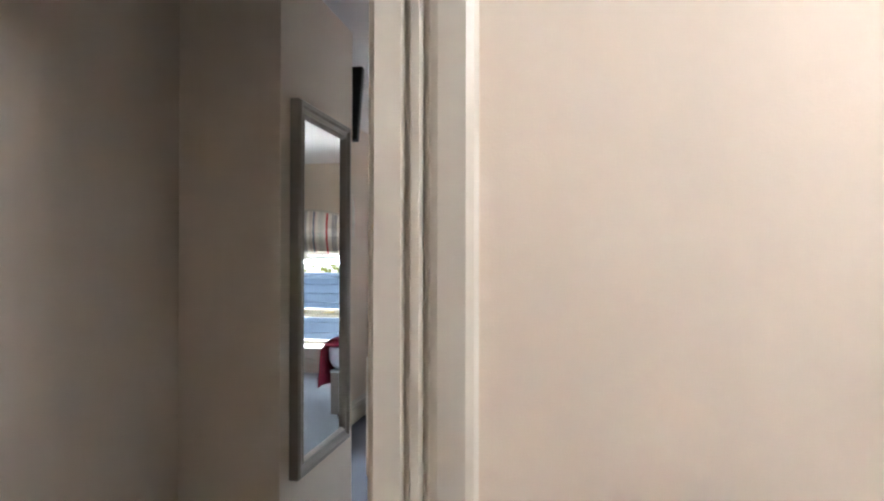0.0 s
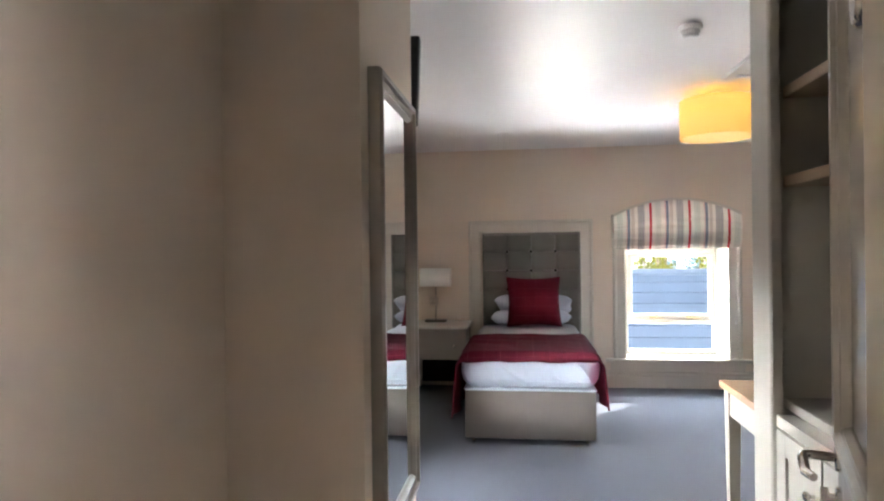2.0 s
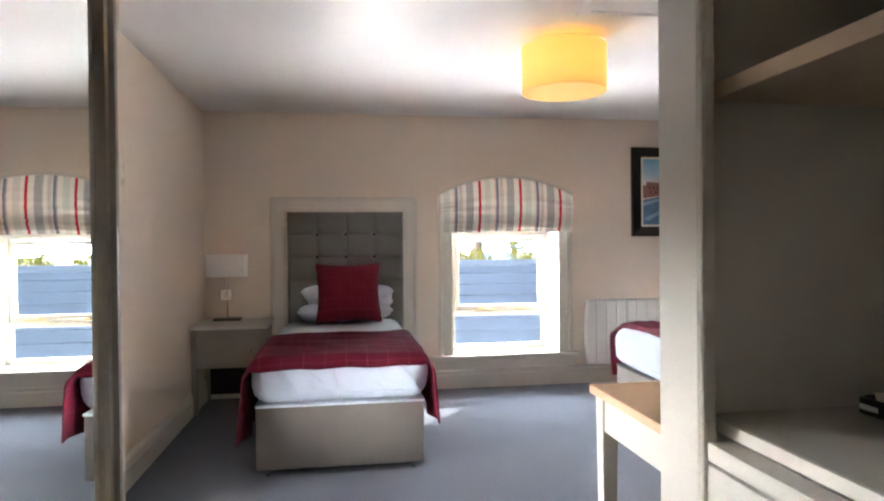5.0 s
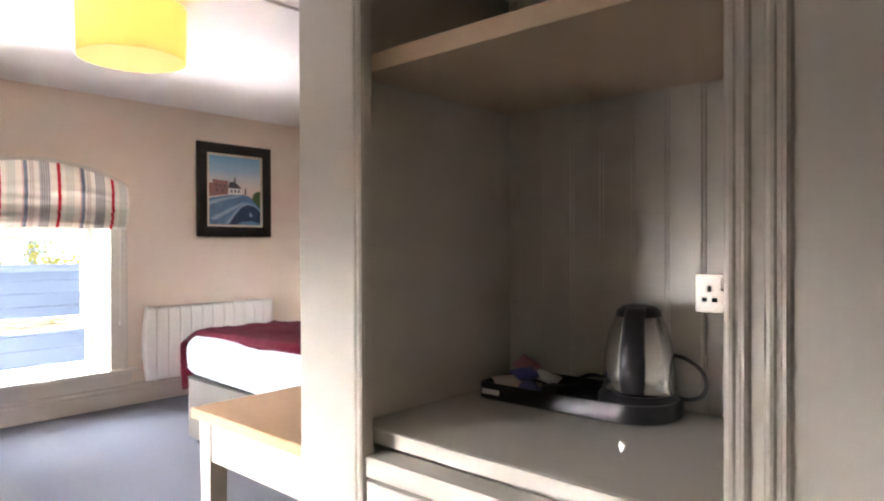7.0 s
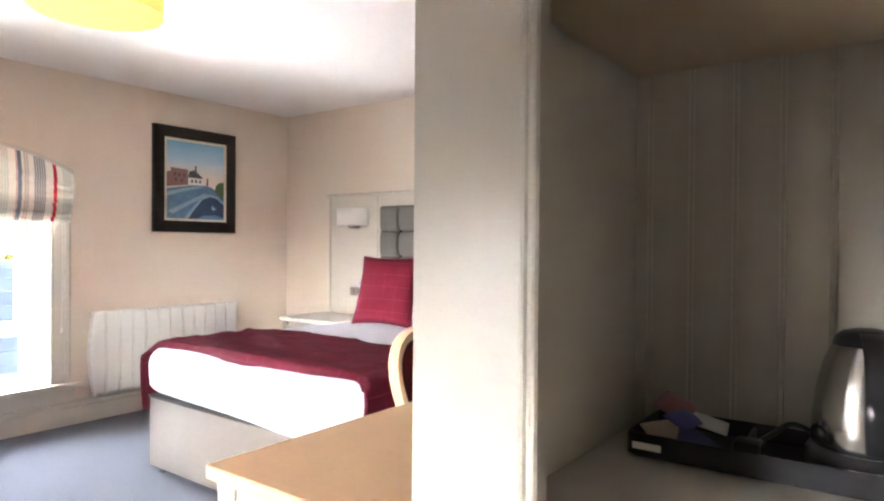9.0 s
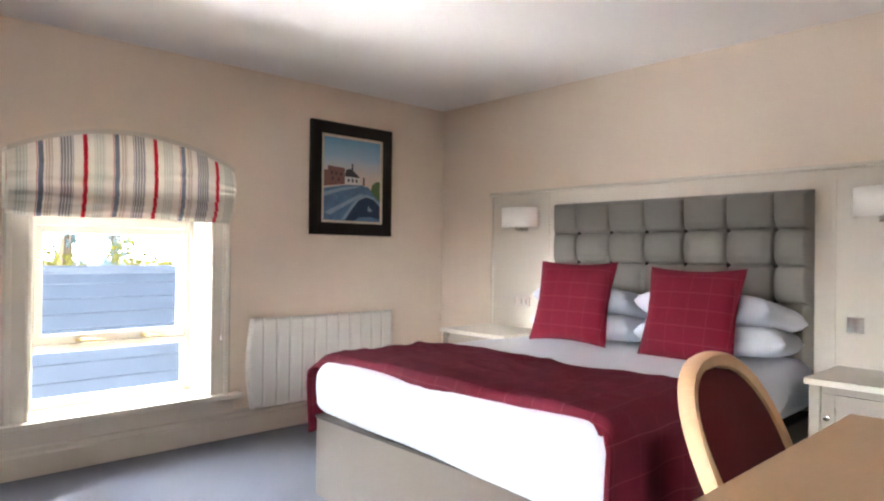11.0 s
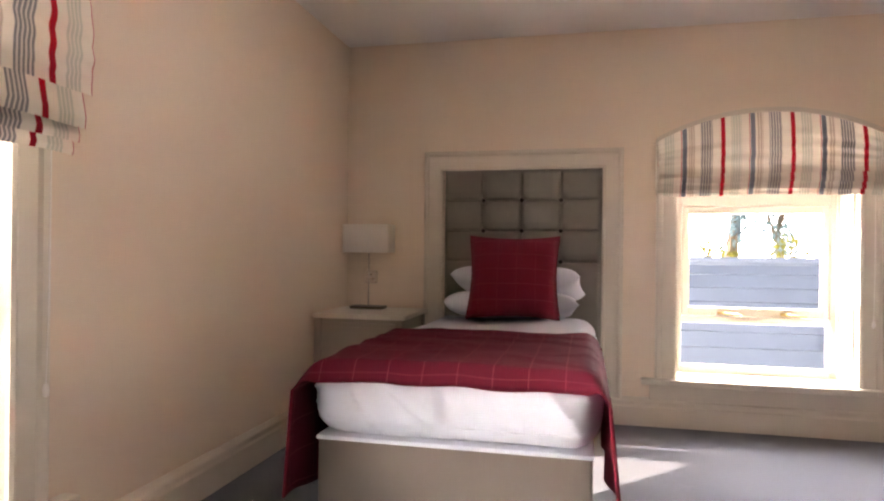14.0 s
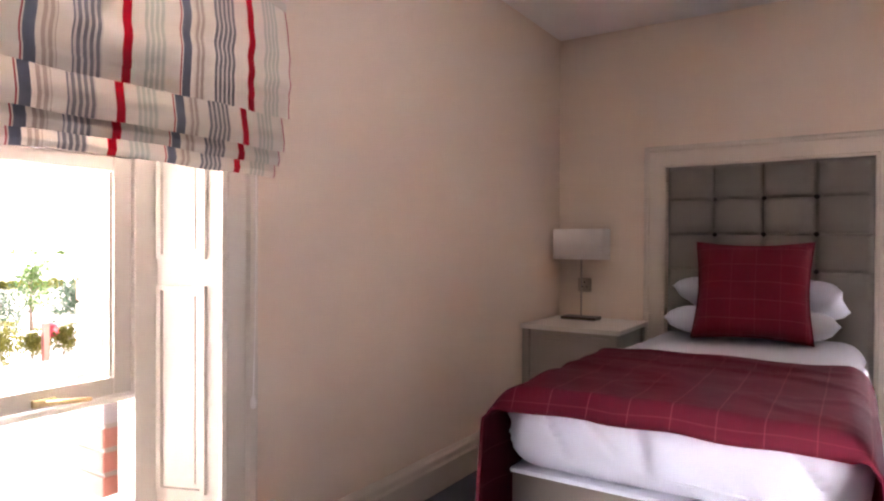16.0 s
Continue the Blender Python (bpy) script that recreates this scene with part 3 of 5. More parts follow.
def white_pillow(loc, rx, ry, rz, w, h, t, seed, group):
    p = part("pillow", pillow_mesh(w, h, t, seed, 0.08, 32, 6.0), LINEN, None, "", 60)
    p.matrix_world = pose(*loc, rx, ry, rz)
    return tagged(p, "plump white cotton pillow lying on the bed", "pillow", group)


def tufted(w, h, t, bx, bz, cell):
    """An upholstered board in x-z, front towards -y, with a grid of deep buttons at bx, bz."""
    nx, nz = int(w / 0.0055), int(h / 0.0055)

    def f(u, v):
        x, z = -w / 2 + u * w, v * h
        dx = min(abs(x - b) for b in bx)
        dz = min(abs(z - b) for b in bz)
        seam = max(math.exp(-(dx / 0.005) ** 2), math.exp(-(dz / 0.005) ** 2))
        puff = min(1, dx / 0.05) ** 0.6 * min(1, dz / 0.05) ** 0.6
        near = math.hypot(dx, dz)
        btn = math.exp(-(near / 0.020) ** 2)
        edge = min(x + w / 2, w / 2 - x, h - z)
        rim = 1 - max(0, 1 - edge / 0.03) ** 2
        d = t * 0.45 + t * 0.55 * rim * (0.70 + 0.30 * puff) - 0.016 * seam * rim - 0.034 * seam * math.exp(-near / 0.035) - 0.014 * math.exp(-near / 0.045) - 0.032 * btn
        d = max(0.006, d)
        return (x, -d + wob(x, z, 3, 14, 0.0012), z)
    bm = sheet(nx, nz, f)
    edge = [e for e in bm.edges if e.is_boundary]
    r = bmesh.ops.extrude_edge_only(bm, edges=edge)
    for v in r["geom"]:
        if isinstance(v, bmesh.types.BMVert):
            v.co.y = 0
    return bm


def headboard(w, h, z0, bx, bz, label, m):
    hb = part("headboard", tufted(w, h, 0.085, bx, [b - z0 for b in bz], 0.24), GREYFAB, None, label, 50)
    tagged(hb, label, "headboard")
    for x in bx:
        for z in bz:
            part("button", lathe([(0, -0.004), (0.010, -0.003), (0.013, 0.002), (0.011, 0.008), (0, 0.010)], x, -0.030, z - z0, 12, 'Y'), BUTTON_SHADED, hb, "", 50, local=True)
    hb.matrix_world = m
    return hb


def soft_box(w, l, h, r, seed, droop=0.0):
    """A soft bed top: x across from -w/2, y along from 0 to l, z from 0 to h, with rounded shoulders and pulled creases."""
    bm = bmesh.new()
    bmesh.ops.create_cube(bm, size=2)
    bmesh.ops.subdivide_edges(bm, edges=bm.edges[:], cuts=64, use_grid_fill=True)
    c = Vector((0, l / 2, h / 2))
    half = Vector((w / 2, l / 2, h / 2))
    rr = Vector((r, r, min(r, h * 0.48)))
    for v in bm.verts:
        p = Vector([v.co[i] * half[i] for i in range(3)])
        q = Vector([max(-half[i] + rr[i], min(half[i] - rr[i], p[i])) for i in range(3)])
        d = p - q
        if d.length > 1e-6:
            n = d.normalized()
            p = q + Vector([n[i] * rr[i] for i in range(3)])
        else:
            n = Vector((0, 0, 1))
        p += c
        side = 1 - abs(n.z)
        low = p.z < h * 0.25
        crease = 0.016 * abs(noise.noise(Vector((p.x * 7 + seed + p.z * 2.5, p.y * 7, p.z * 2.0)))) * side
        swell = noise.noise(Vector((p.x * 2.4 + seed, p.y * 2.4, p.z * 2.4))) * 0.014
        p += n * (swell - crease) * (0.3 if low else 1.0)
        bulge = math.sin(math.pi * min(1, max(0, p.z / h))) * 0.018
        p += Vector((n.x, n.y, 0)) * bulge
        ridge = max(0.0, 1 - 7.5 * abs(noise.noise(Vector((p.x * 4.5 + p.z * 3.2 + seed, p.y * 4.5, p.z * 1.1 + seed))))) ** 2
        p += Vector((n.x, n.y, 0)) * ridge * 0.016 * (0.25 + 0.75 * min(1, p.z / h * 1.6))
        if droop and n.y < -0.2:
            p.z -= droop * max(0.0, p.x / w + 0.5) ** 1.5 * max(0.0, 1 - p.z / h)
            p.y -= 0.5 * droop * max(0.0, p.x / w + 0.5) * max(0.0, 1 - p.z / h)
        v.co = p
    return bm


def throw_mesh(w, l, h, drop_a, drop_b, seed, skew=0.0):
    """A blanket across a bed w wide and h high: it hangs by drop_a and drop_b over the sides; l along the bed."""
    r = 0.07
    total = drop_a + drop_b + w

    def f(u, v):
        s = u * total - drop_a - w / 2
        k = w / 2 - r
        a = abs(s) - k
        if a < 0:
            x, z = s, h
        elif a < r * math.pi / 2:
            x, z = math.copysign(k + r * math.sin(a / r), s), h - r + r * math.cos(a / r)
        else:
            dn = a - r * math.pi / 2
            x, z = math.copysign(w / 2 + 0.012 + 0.035 * dn + 0.018 * dn / 0.3 * math.sin(v * 15 + seed), s), h - r - dn
        y = v * l + skew * s + 0.012 * math.sin(s * 6 + seed) + wob(s, v * 3, seed, 2.0, 0.015)
        zz = z + wob(s * 3 + seed, v * 3, 0, 1.5, 0.010) + wob(s * 9, v * 9 + seed, 0, 1.0, 0.004)
        zz += 0.009 * max(0.0, 1 - 4.0 * abs(wob(s * 1.6 + seed, v * 4.5 + s * 0.8, 7, 1.0, 1.0))) ** 2
        edge = min(v, 1 - v)
        fall = max(0.0, 1 - v / 0.085) if a < 0.02 else max(0.0, 1 - v / 0.085) * max(0, 1 - (a - 0.02) / 0.1)
        y += 0.040 * fall
        return (x, y, zz + 0.006 - 0.004 * max(0, 1 - edge * 20) - 0.060 * fall ** 1.6)
    return f


def throw(name_label, m, *shape):
    f = throw_mesh(*shape)
    bm = sheet(110, 60, f)
    bm.verts.index_update()
    layer = bm.loops.layers.uv.new("cloth")
    across = shape[0] + shape[3] + shape[4]
    for fa in bm.faces:
        for lp in fa.loops:
            i, j = divmod(lp.vert.index, 61)
            lp[layer].uv = (i / 110 * across, j / 60 * shape[1])
    t = solid(part("throw", bm, BURG_THROW, None, "", 60), 0.008, 1.0)
    for v in (0.0, 1.0):
        part("hem", tube([Vector(f(k / 100, v)) + Vector((0, 0, 0.003)) for k in range(101)], 0.0055, 6), BURG, t, "stitched hem", 60, local=True)
    t.matrix_world = m
    return tagged(t, name_label, "blanket")


def bed(name, w, l, base_z, top_z, label, droop=0.0):
    """A divan bed, head towards +y: x across (0 in the middle), y from 0 at its foot."""
    b = thing(name, (0, 0, 0), label, "bed")
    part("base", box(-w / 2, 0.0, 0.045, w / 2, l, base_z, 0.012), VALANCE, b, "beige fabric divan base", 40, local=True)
    # with droop, the strip is coloured as the shade between base and mattress
    part("trim", box(-w / 2 - 0.004, -0.004, base_z - 0.006, w / 2 + 0.004, l, base_z + 0.010, 0.006), GAP_SHADE if droop else LINEN, b, "dark strip for the shade in the gap under the mattress" if droop else "white piped edge", 40, local=True)
    for x in (-w / 2 + 0.06, w / 2 - 0.06):
        for y in (0.05, l - 0.08):
            cs = part("castor", lathe([(0.006, -0.012), (0.021, -0.010), (0.023, 0), (0.021, 0.010), (0.006, 0.012)], x, y, 0.023, 16, 'X'), STEEL, b, "small steel castor", 40, local=True)
            part("castor_stem", lathe([(0.010, 0.03), (0.010, 0.05)], x, y, 0, 10), STEEL, cs, local=True)
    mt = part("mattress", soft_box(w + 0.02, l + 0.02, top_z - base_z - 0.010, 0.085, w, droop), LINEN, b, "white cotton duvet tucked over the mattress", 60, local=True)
    mt.matrix_basis = pose(0, -0.02, base_z + 0.012)
    return b


# single bed
BED1 = -0.149
bed1 = bed("single_bed", 0.918, 1.89, 0.392, 0.640, "single divan bed with white linen and a beige base")
bed1.matrix_world = pose(BED1, 6.305, 0)
throw("burgundy checked wool throw draped over the single bed", pose(BED1, 6.222, 0.388), 0.985, 1.05, 0.262, 0.42, 0.36, 1.3, 0.02)
HB1 = -0.110
headboard(0.97, 1.14, 0.405, [-0.24, 0.0, 0.24], [1.355, 1.165, 0.975], "grey buttoned fabric headboard of the single bed", pose(HB1, NORTH - 0.006, 0.405))
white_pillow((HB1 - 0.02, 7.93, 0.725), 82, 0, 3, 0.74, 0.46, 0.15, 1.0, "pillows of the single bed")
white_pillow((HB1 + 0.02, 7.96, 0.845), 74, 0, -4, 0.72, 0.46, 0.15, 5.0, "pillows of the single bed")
cushion((HB1 + 0.015, 7.68, 0.900), 20, 3, 0.49, 0.465, 0.20, 2.0, "burgundy checked cushion leaning on white pillows")

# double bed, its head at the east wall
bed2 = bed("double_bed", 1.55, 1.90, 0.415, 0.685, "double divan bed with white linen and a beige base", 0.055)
BED2 = 6.19
bed2.matrix_world = pose(1.745, BED2, 0, 0, 0, -90)
throw("burgundy checked wool throw draped over the double bed", pose(1.735, BED2, 0.408, 0, 0, -90), 1.600, 0.76, 0.290, 0.34, 0.58, 4.1, 0.0)
headboard(1.59, 1.12, 0.415, [-0.605, -0.36, -0.115, 0.13, 0.375, 0.62], [1.335, 1.145, 0.955], "grey buttoned fabric headboard of the double bed", pose(EAST - 0.066, 6.225, 0.415, 0, 0, -90))
for y, w, s in ((6.50, 0.66, 1.0), (5.78, 0.72, 7.0)):
    white_pillow((3.38, y, 0.775), 84, 0, -90 + s, w, 0.46, 0.16, s, "pillows of the double bed")
    white_pillow((3.42, y + 0.02, 0.905), 78, 0, -91 - s * 0.5, w, 0.46, 0.16, s + 3, "pillows of the double bed")
cushion((3.13, 6.50, 0.925), 16, -86, 0.49, 0.47, 0.14, 11.0, "burgundy checked cushion leaning on white pillows", "cushions of the double bed")
cushion((3.11, 5.80, 0.905), 16, -93, 0.49, 0.47, 0.14, 14.0, "burgundy checked cushion leaning on white pillows", "cushions of the double bed")

# ---- passage ----
def wall_plate(name, loc, rz, w, h, label, category, holes, material=None):
    """A metal or plastic plate on a wall, its face towards local -y; holes: (x, z, w, h) of rockers or pin slots."""
    p = thing(name, loc, label, category, rz=rz)
    part("plate", box(-w / 2, -0.008, -h / 2, w / 2, 0, h / 2, 0.002), material or CHROME, p, local=True)
    for x, z, a, b, kind in holes:
        part("rocker" if kind == "r" else "pin_slot", box(x - a / 2, -0.0115 if kind == "r" else -0.0092, z - b / 2, x + a / 2, -0.006, z + b / 2, 0.001),
             STEEL if kind == "r" else BLACKPL, p, local=True)
    return p


SOCKET = [(-0.042, 0.010, 0.009, 0.014, "s"), (-0.053, -0.014, 0.012, 0.010, "s"), (-0.031, -0.014, 0.012, 0.010, "s"), (0.042, 0.010, 0.009, 0.014, "s"),
          (0.031, -0.014, 0.012, 0.010, "s"), (0.053, -0.014, 0.012, 0.010, "s"), (-0.010, 0.020, 0.0155, 0.0265, "s"), (0.010, 0.020, 0.0155, 0.0265, "s"), (-0.010, 0.022, 0.012, 0.022, "r"), (0.010, 0.022, 0.012, 0.022, "r")]
SWITCH = [(0, 0, 0.018, 0.030, "r")]
SWITCH2 = [(-0.022, 0, 0.016, 0.030, "r"), (0.022, 0, 0.016, 0.030, "r")]
wall_plate("light_switch", (-0.99, 2.608, 1.094), 90, 0.086, 0.086, "brushed metal key-card light switch on the passage wall", "switch", [(0.0, 0.0, 0.040, 0.045, "s")])

# mirror
mir = thing("wall_mirror", (-0.60, 3.85, 0.53), "tall mirror in a silver-grey moulded frame", "mirror")
MY0, MY1, MZ0, MZ1, MT = 3.550, 4.112, 0.526, 1.908, 0.042
FW = 0.062
part("glass", box(-0.586, MY0 + 0.03, MZ0 + 0.03, -0.580, MY1 - 0.03, MZ1 - 0.03), MIRROR, mir, "clear silvered glass")
prof = [(0, 0), (0, MT * 0.8), (0.006, MT), (0.020, MT), (0.026, MT * 0.78), (0.042, MT * 0.72), (0.050, MT * 0.82), (0.057, MT * 0.66), (FW, 0.5 * MT), (FW, 0)]


def frame_rail(a, b, inward, out, profile):
    """One side of a picture frame from a to b, mitred; inward and out are unit directions."""
    a, b, iw, ou = Vector(a), Vector(b), Vector(inward), Vector(out)
    d = (b - a).normalized()
    bm = bmesh.new()
    ra = [bm.verts.new(a + (iw + d) * w + ou * h) for w, h in profile]
    rb = [bm.verts.new(b + (iw - d) * w + ou * h) for w, h in profile]
    n = len(profile)
    for i in range(n):
        bm.faces.new((ra[i], ra[(i + 1) % n], rb[(i + 1) % n], rb[i]))
    bm.faces.new(ra[::-1])
    bm.faces.new(rb)
    return bm


def four_rails(parent, material, corner_a, corner_b, flat, out, profile, label=""):
    """Four mitred rails round the rectangle in the plane across the axis flat ('x' or 'y')."""
    def p(s, z):
        return (flat[1], s, z) if flat[0] == 'x' else (s, flat[1], z)
    (s0, z0), (s1, z1) = corner_a, corner_b
    ss = (lambda v: (0, v, 0)) if flat[0] == 'x' else (lambda v: (v, 0, 0))
    part("frame_rail", frame_rail(p(s0, z0), p(s1, z0), (0, 0, 1), out, profile), material, parent, label)
    part("frame_rail", frame_rail(p(s1, z1), p(s0, z1), (0, 0, -1), out, profile), material, parent, label)
    part("frame_rail", frame_rail(p(s1, z0), p(s1, z1), ss(-1), out, profile), material, parent, label)
    part("frame_rail", frame_rail(p(s0, z1), p(s0, z0), ss(1), out, profile), material, parent, label)


four_rails(mir, MIRFRAME, (MY0, MZ0), (MY1, MZ1), ('x', -0.60), (1, 0, 0), prof)

# television on an arm beyond the mirror
tv = thing("television", (-0.62, 4.66, 2.05), "flat black television tilted down on a wall arm", "television")
tv.matrix_world = pose(-0.905, 4.285, 1.88, 0, 0, 180) @ pose(0, 0, 0, 14, 0, 0)
part("body", box(-0.325, -0.012, 0, 0.325, 0.030, 0.385, 0.008), BLACKPL, tv, local=True)
part("screen", box(-0.31, -0.015, 0.016, 0.31, -0.011, 0.370), mat("dark_screen", (0.01, 0.011, 0.013), 0.08, vary=0.05, bump=0), tv, "dark glossy screen", local=True)
part("wall_arm", box(-0.06, 0.030, 0.10, 0.06, 0.045, 0.28, 0.004), BLACKPL, tv, local=True)
part("wall_arm", tube([(0, 0.04, 0.2), (0, 0.12, 0.18)], 0.02, 10), BLACKPL, tv, local=True)

# smoke detector
sm = thing("smoke_detector", (0.586, 4.81, TOP), "white round smoke detector on the ceiling", "detector")
part("base", lathe([(0.0, 0), (0.052, 0), (0.052, -0.014), (0.046, -0.020), (0, -0.020)], 0.586, 4.81, TOP, 28), WHITEPL, sm, smooth=40)
part("sensor", lathe([(0.040, -0.020), (0.040, -0.036), (0.034, -0.040), (0.034, -0.048), (0.026, -0.056), (0, -0.058)], 0.586, 4.81, TOP, 28), WHITEPL, sm, "grey vented sensor head", 40)

# room door, standing open against the passage wall
DL, DT = 0.76, 0.044
dr = thing("door_1", (0.185, 2.450, 0), "open gloss-painted panelled door with a steel lever handle", "door", kind="structure", rz=70)
part("stile", box(0.0, -DT, 0.008, 0.04, 0, 2.025, 0.002), DOORPAINT, dr, local=True)
part("stile", box(DL - 0.10, -DT, 0.008, DL, 0, 2.025, 0.002), DOORPAINT, dr, local=True)
for z0, z1 in ((0.008, 0.22), (0.89, 1.03), (1.93, 2.025)):
    part("rail", box(0.04, -DT, z0, DL - 0.10, 0, z1, 0.002), DOORPAINT, dr, local=True)
MOULD = [(0, -0.010), (0, 0.012), (0.006, 0.017), (0.016, 0.015), (0.022, 0.006), (0.030, 0.004), (0.036, -0.008), (0.036, -0.014)]
for z0, z1 in ((0.22, 0.89), (1.03, 1.93)):
    part("panel", box(0.04, -DT + 0.012, z0, DL - 0.10, -0.012, z1), DOORPAINT, dr, local=True)
    for a, b, iw in (((0.04, 0, z0), (DL - 0.10, 0, z0), (0, 0, 1)), ((DL - 0.10, 0, z1), (0.04, 0, z1), (0, 0, -1)),
                     ((DL - 0.10, 0, z0), (DL - 0.10, 0, z1), (-1, 0, 0)), ((0.04, 0, z1), (0.04, 0, z0), (1, 0, 0))):
        part("panel_moulding", frame_rail(a, b, iw, (0, 1, 0), MOULD), DOORPAINT, dr, local=True)
lev = part("lever_handle", lathe([(0.0, 0.0), (0.026, 0.0), (0.026, 0.008), (0.022, 0.010), (0, 0.010)], DL - 0.055, 0, 0.985, 24, 'Y'), STEEL, dr, "polished steel lever handle", 40, local=True)
part("grip", tube([(DL - 0.055, 0.008, 0.985), (DL - 0.055, 0.050, 0.985), (DL - 0.062, 0.060, 0.985), (DL - 0.08, 0.064, 0.985), (DL - 0.15, 0.062, 0.980), (DL - 0.17, 0.050, 0.978)], [0.009, 0.009, 0.010, 0.010, 0.009, 0.008], 12), STEEL, lev, "", 50, local=True)
lk = part("thumb_turn", lathe([(0.0, 0.0), (0.024, 0.0), (0.024, 0.007), (0.020, 0.009), (0.010, 0.009), (0.010, 0.022), (0, 0.022)], DL - 0.055, 0, 0.905, 22, 'Y'), STEEL, dr, "steel thumb-turn lock", 40, local=True)
part("turn_bar", box(DL - 0.060, 0.020, 0.885, DL - 0.050, 0.034, 0.925, 0.002), STEEL, lk, local=True)
part("latch_plate", box(DL - 0.0005, -0.034, 0.87, DL + 0.0015, -0.010, 1.07, 0.0005), STEEL, dr, "steel lock faceplate", local=True)
oval_plate = lathe([(0.0, 0.007), (0.040, 0.009), (0.046, 0.016), (0.052, 0.018), (0.056, 0.012), (0.056, -0.004)], 0, 0, 0, 36, 'Y')
bmesh.ops.scale(oval_plate, vec=(1, 1, 1.9), verts=oval_plate.verts)
bmesh.ops.translate(oval_plate, vec=(0.352, -0.010, 1.806), verts=oval_plate.verts)
part("oval_plate", oval_plate, STEEL, dr, "oval steel plate with a raised rim", 50, local=True)

# ---- cupboard with tea things ----
CX, CY0, CY1, OY0, OY1 = 0.66, 3.222, 4.272, 3.392, 4.066
SY0, SY1, BX = 3.30, 4.165, 1.29
cup = thing("open_cupboard", (0.98, 3.785, 0), "grey-painted built-in cupboard with open shelves over doors", "cupboard")
part("stile", box(CX, OY1, 0, CX + 0.024, CY1, TOP - 0.002, 0.002), CUPBOARD, cup)
part("stile", box(CX, CY0, 0, CX + 0.024, OY0, TOP - 0.002, 0.002), CUPBOARD, cup)
part("end_panel", box(CX + 0.024, CY1 - 0.018, 0, BX + 0.035, CY1, TOP - 0.002), CUPBOARD, cup)
part("end_panel", box(CX + 0.024, CY0, 0, BX + 0.035, CY0 + 0.018, TOP - 0.002), CUPBOARD, cup)
part("side_panel", box(CX + 0.024, SY1, 0.10, BX + 0.004, SY1 + 0.016, 2.36), CUPBOARD, cup)
part("side_panel", box(CX + 0.024, SY0 - 0.016, 0.10, BX + 0.004, SY0, 2.36), CUPBOARD, cup)
part("top_rail", box(CX, OY0, 2.285, CX + 0.024, OY1, TOP - 0.002, 0.002), CUPBOARD, cup)
part("top_panel", box(CX + 0.024, SY0, 2.345, BX, SY1, 2.362), CUPBOARD, cup)
BEAD = [(0, 0), (0, 0.006), (0.003, 0.010), (0.007, 0.011), (0.011, 0.009), (0.013, 0.004), (0.017, 0.004), (0.020, 0.008), (0.024, 0.009), (0.028, 0.005), (0.030, 0)]


def bead_upright(y, way, z0, z1):
    bm = bmesh.new()
    lo = [bm.verts.new((CX - h, y + way * w, z0)) for w, h in BEAD]
    hi = [bm.verts.new((CX - h, y + way * w, z1)) for w, h in BEAD]
    for i in range(len(BEAD)):
        bm.faces.new((lo[i], lo[(i + 1) % len(BEAD)], hi[(i + 1) % len(BEAD)], hi[i]))
    bm.faces.new(lo)
    bm.faces.new(hi[::-1])
    return bm


part("bead", bead_upright(OY1 - 0.001, 1, 0.0, 2.36), CUPBOARD, cup)
part("bead", bead_upright(OY0 + 0.001, -1, 0.0, 2.36), CUPBOARD, cup)
part("bead", bead_upright(OY0 - 0.045, -1, 0.0, 2.36), CUPBOARD, cup)
part("bead", extrude_profile([(0, 0), (0, 0.03), (-0.005, 0.03), (-0.010, 0.022), (-0.010, 0.008), (-0.005, 0)], (CX, OY0, 2.285), (CX, OY1, 2.285)), CUPBOARD, cup)
part("back_board", box(BX, SY0, 0.10, BX + 0.03, SY1, 2.36), CUPBOARD, cup)
yb = SY0 + 0.008
while yb < SY1 - 0.02:
    tg = box(BX - 0.010, yb + 0.0012, 0.855, BX + 0.0005, min(yb + 0.0730, SY1 - 0.002), 2.345, 0.0014, 2)
    if yb + 0.0818 < SY1:
        box(BX - 0.0095, yb + 0.0746, 0.855, BX + 0.0005, yb + 0.0822, 2.345, 0.0018, 2, into=tg)
    part("tongue_board", tg, CUPBOARD, cup)
    yb += 0.083
for z in (1.595, 1.905):
    part("shelf", box(0.73, SY0 + 0.002, z, BX - 0.011, SY1 - 0.002, z + 0.038, 0.002), SHELFWOOD, cup, "pale wood shelf")
part("counter", box(0.722, SY0 + 0.001, 0.826, BX - 0.011, SY1 - 0.001, 0.860, 0.003), COUNTER, cup, "smooth pale grey counter")
part("counter_edge", box(0.716, OY0 - 0.03, 0.830, 0.723, OY1 + 0.03, 0.860, 0.002), COUNTER, cup)
part("rail", box(CX + 0.002, OY0, 0.785, 0.72, OY1, 0.825, 0.002), CUPBOARD, cup)
part("plinth", box(CX + 0.03, OY0, 0, CX + 0.05, OY1, 0.10), CUPBOARD, cup)
part("floor_panel", box(CX + 0.03, SY0, 0.085, BX, SY1, 0.10), CUPBOARD, cup)
mid = (OY0 + OY1) / 2
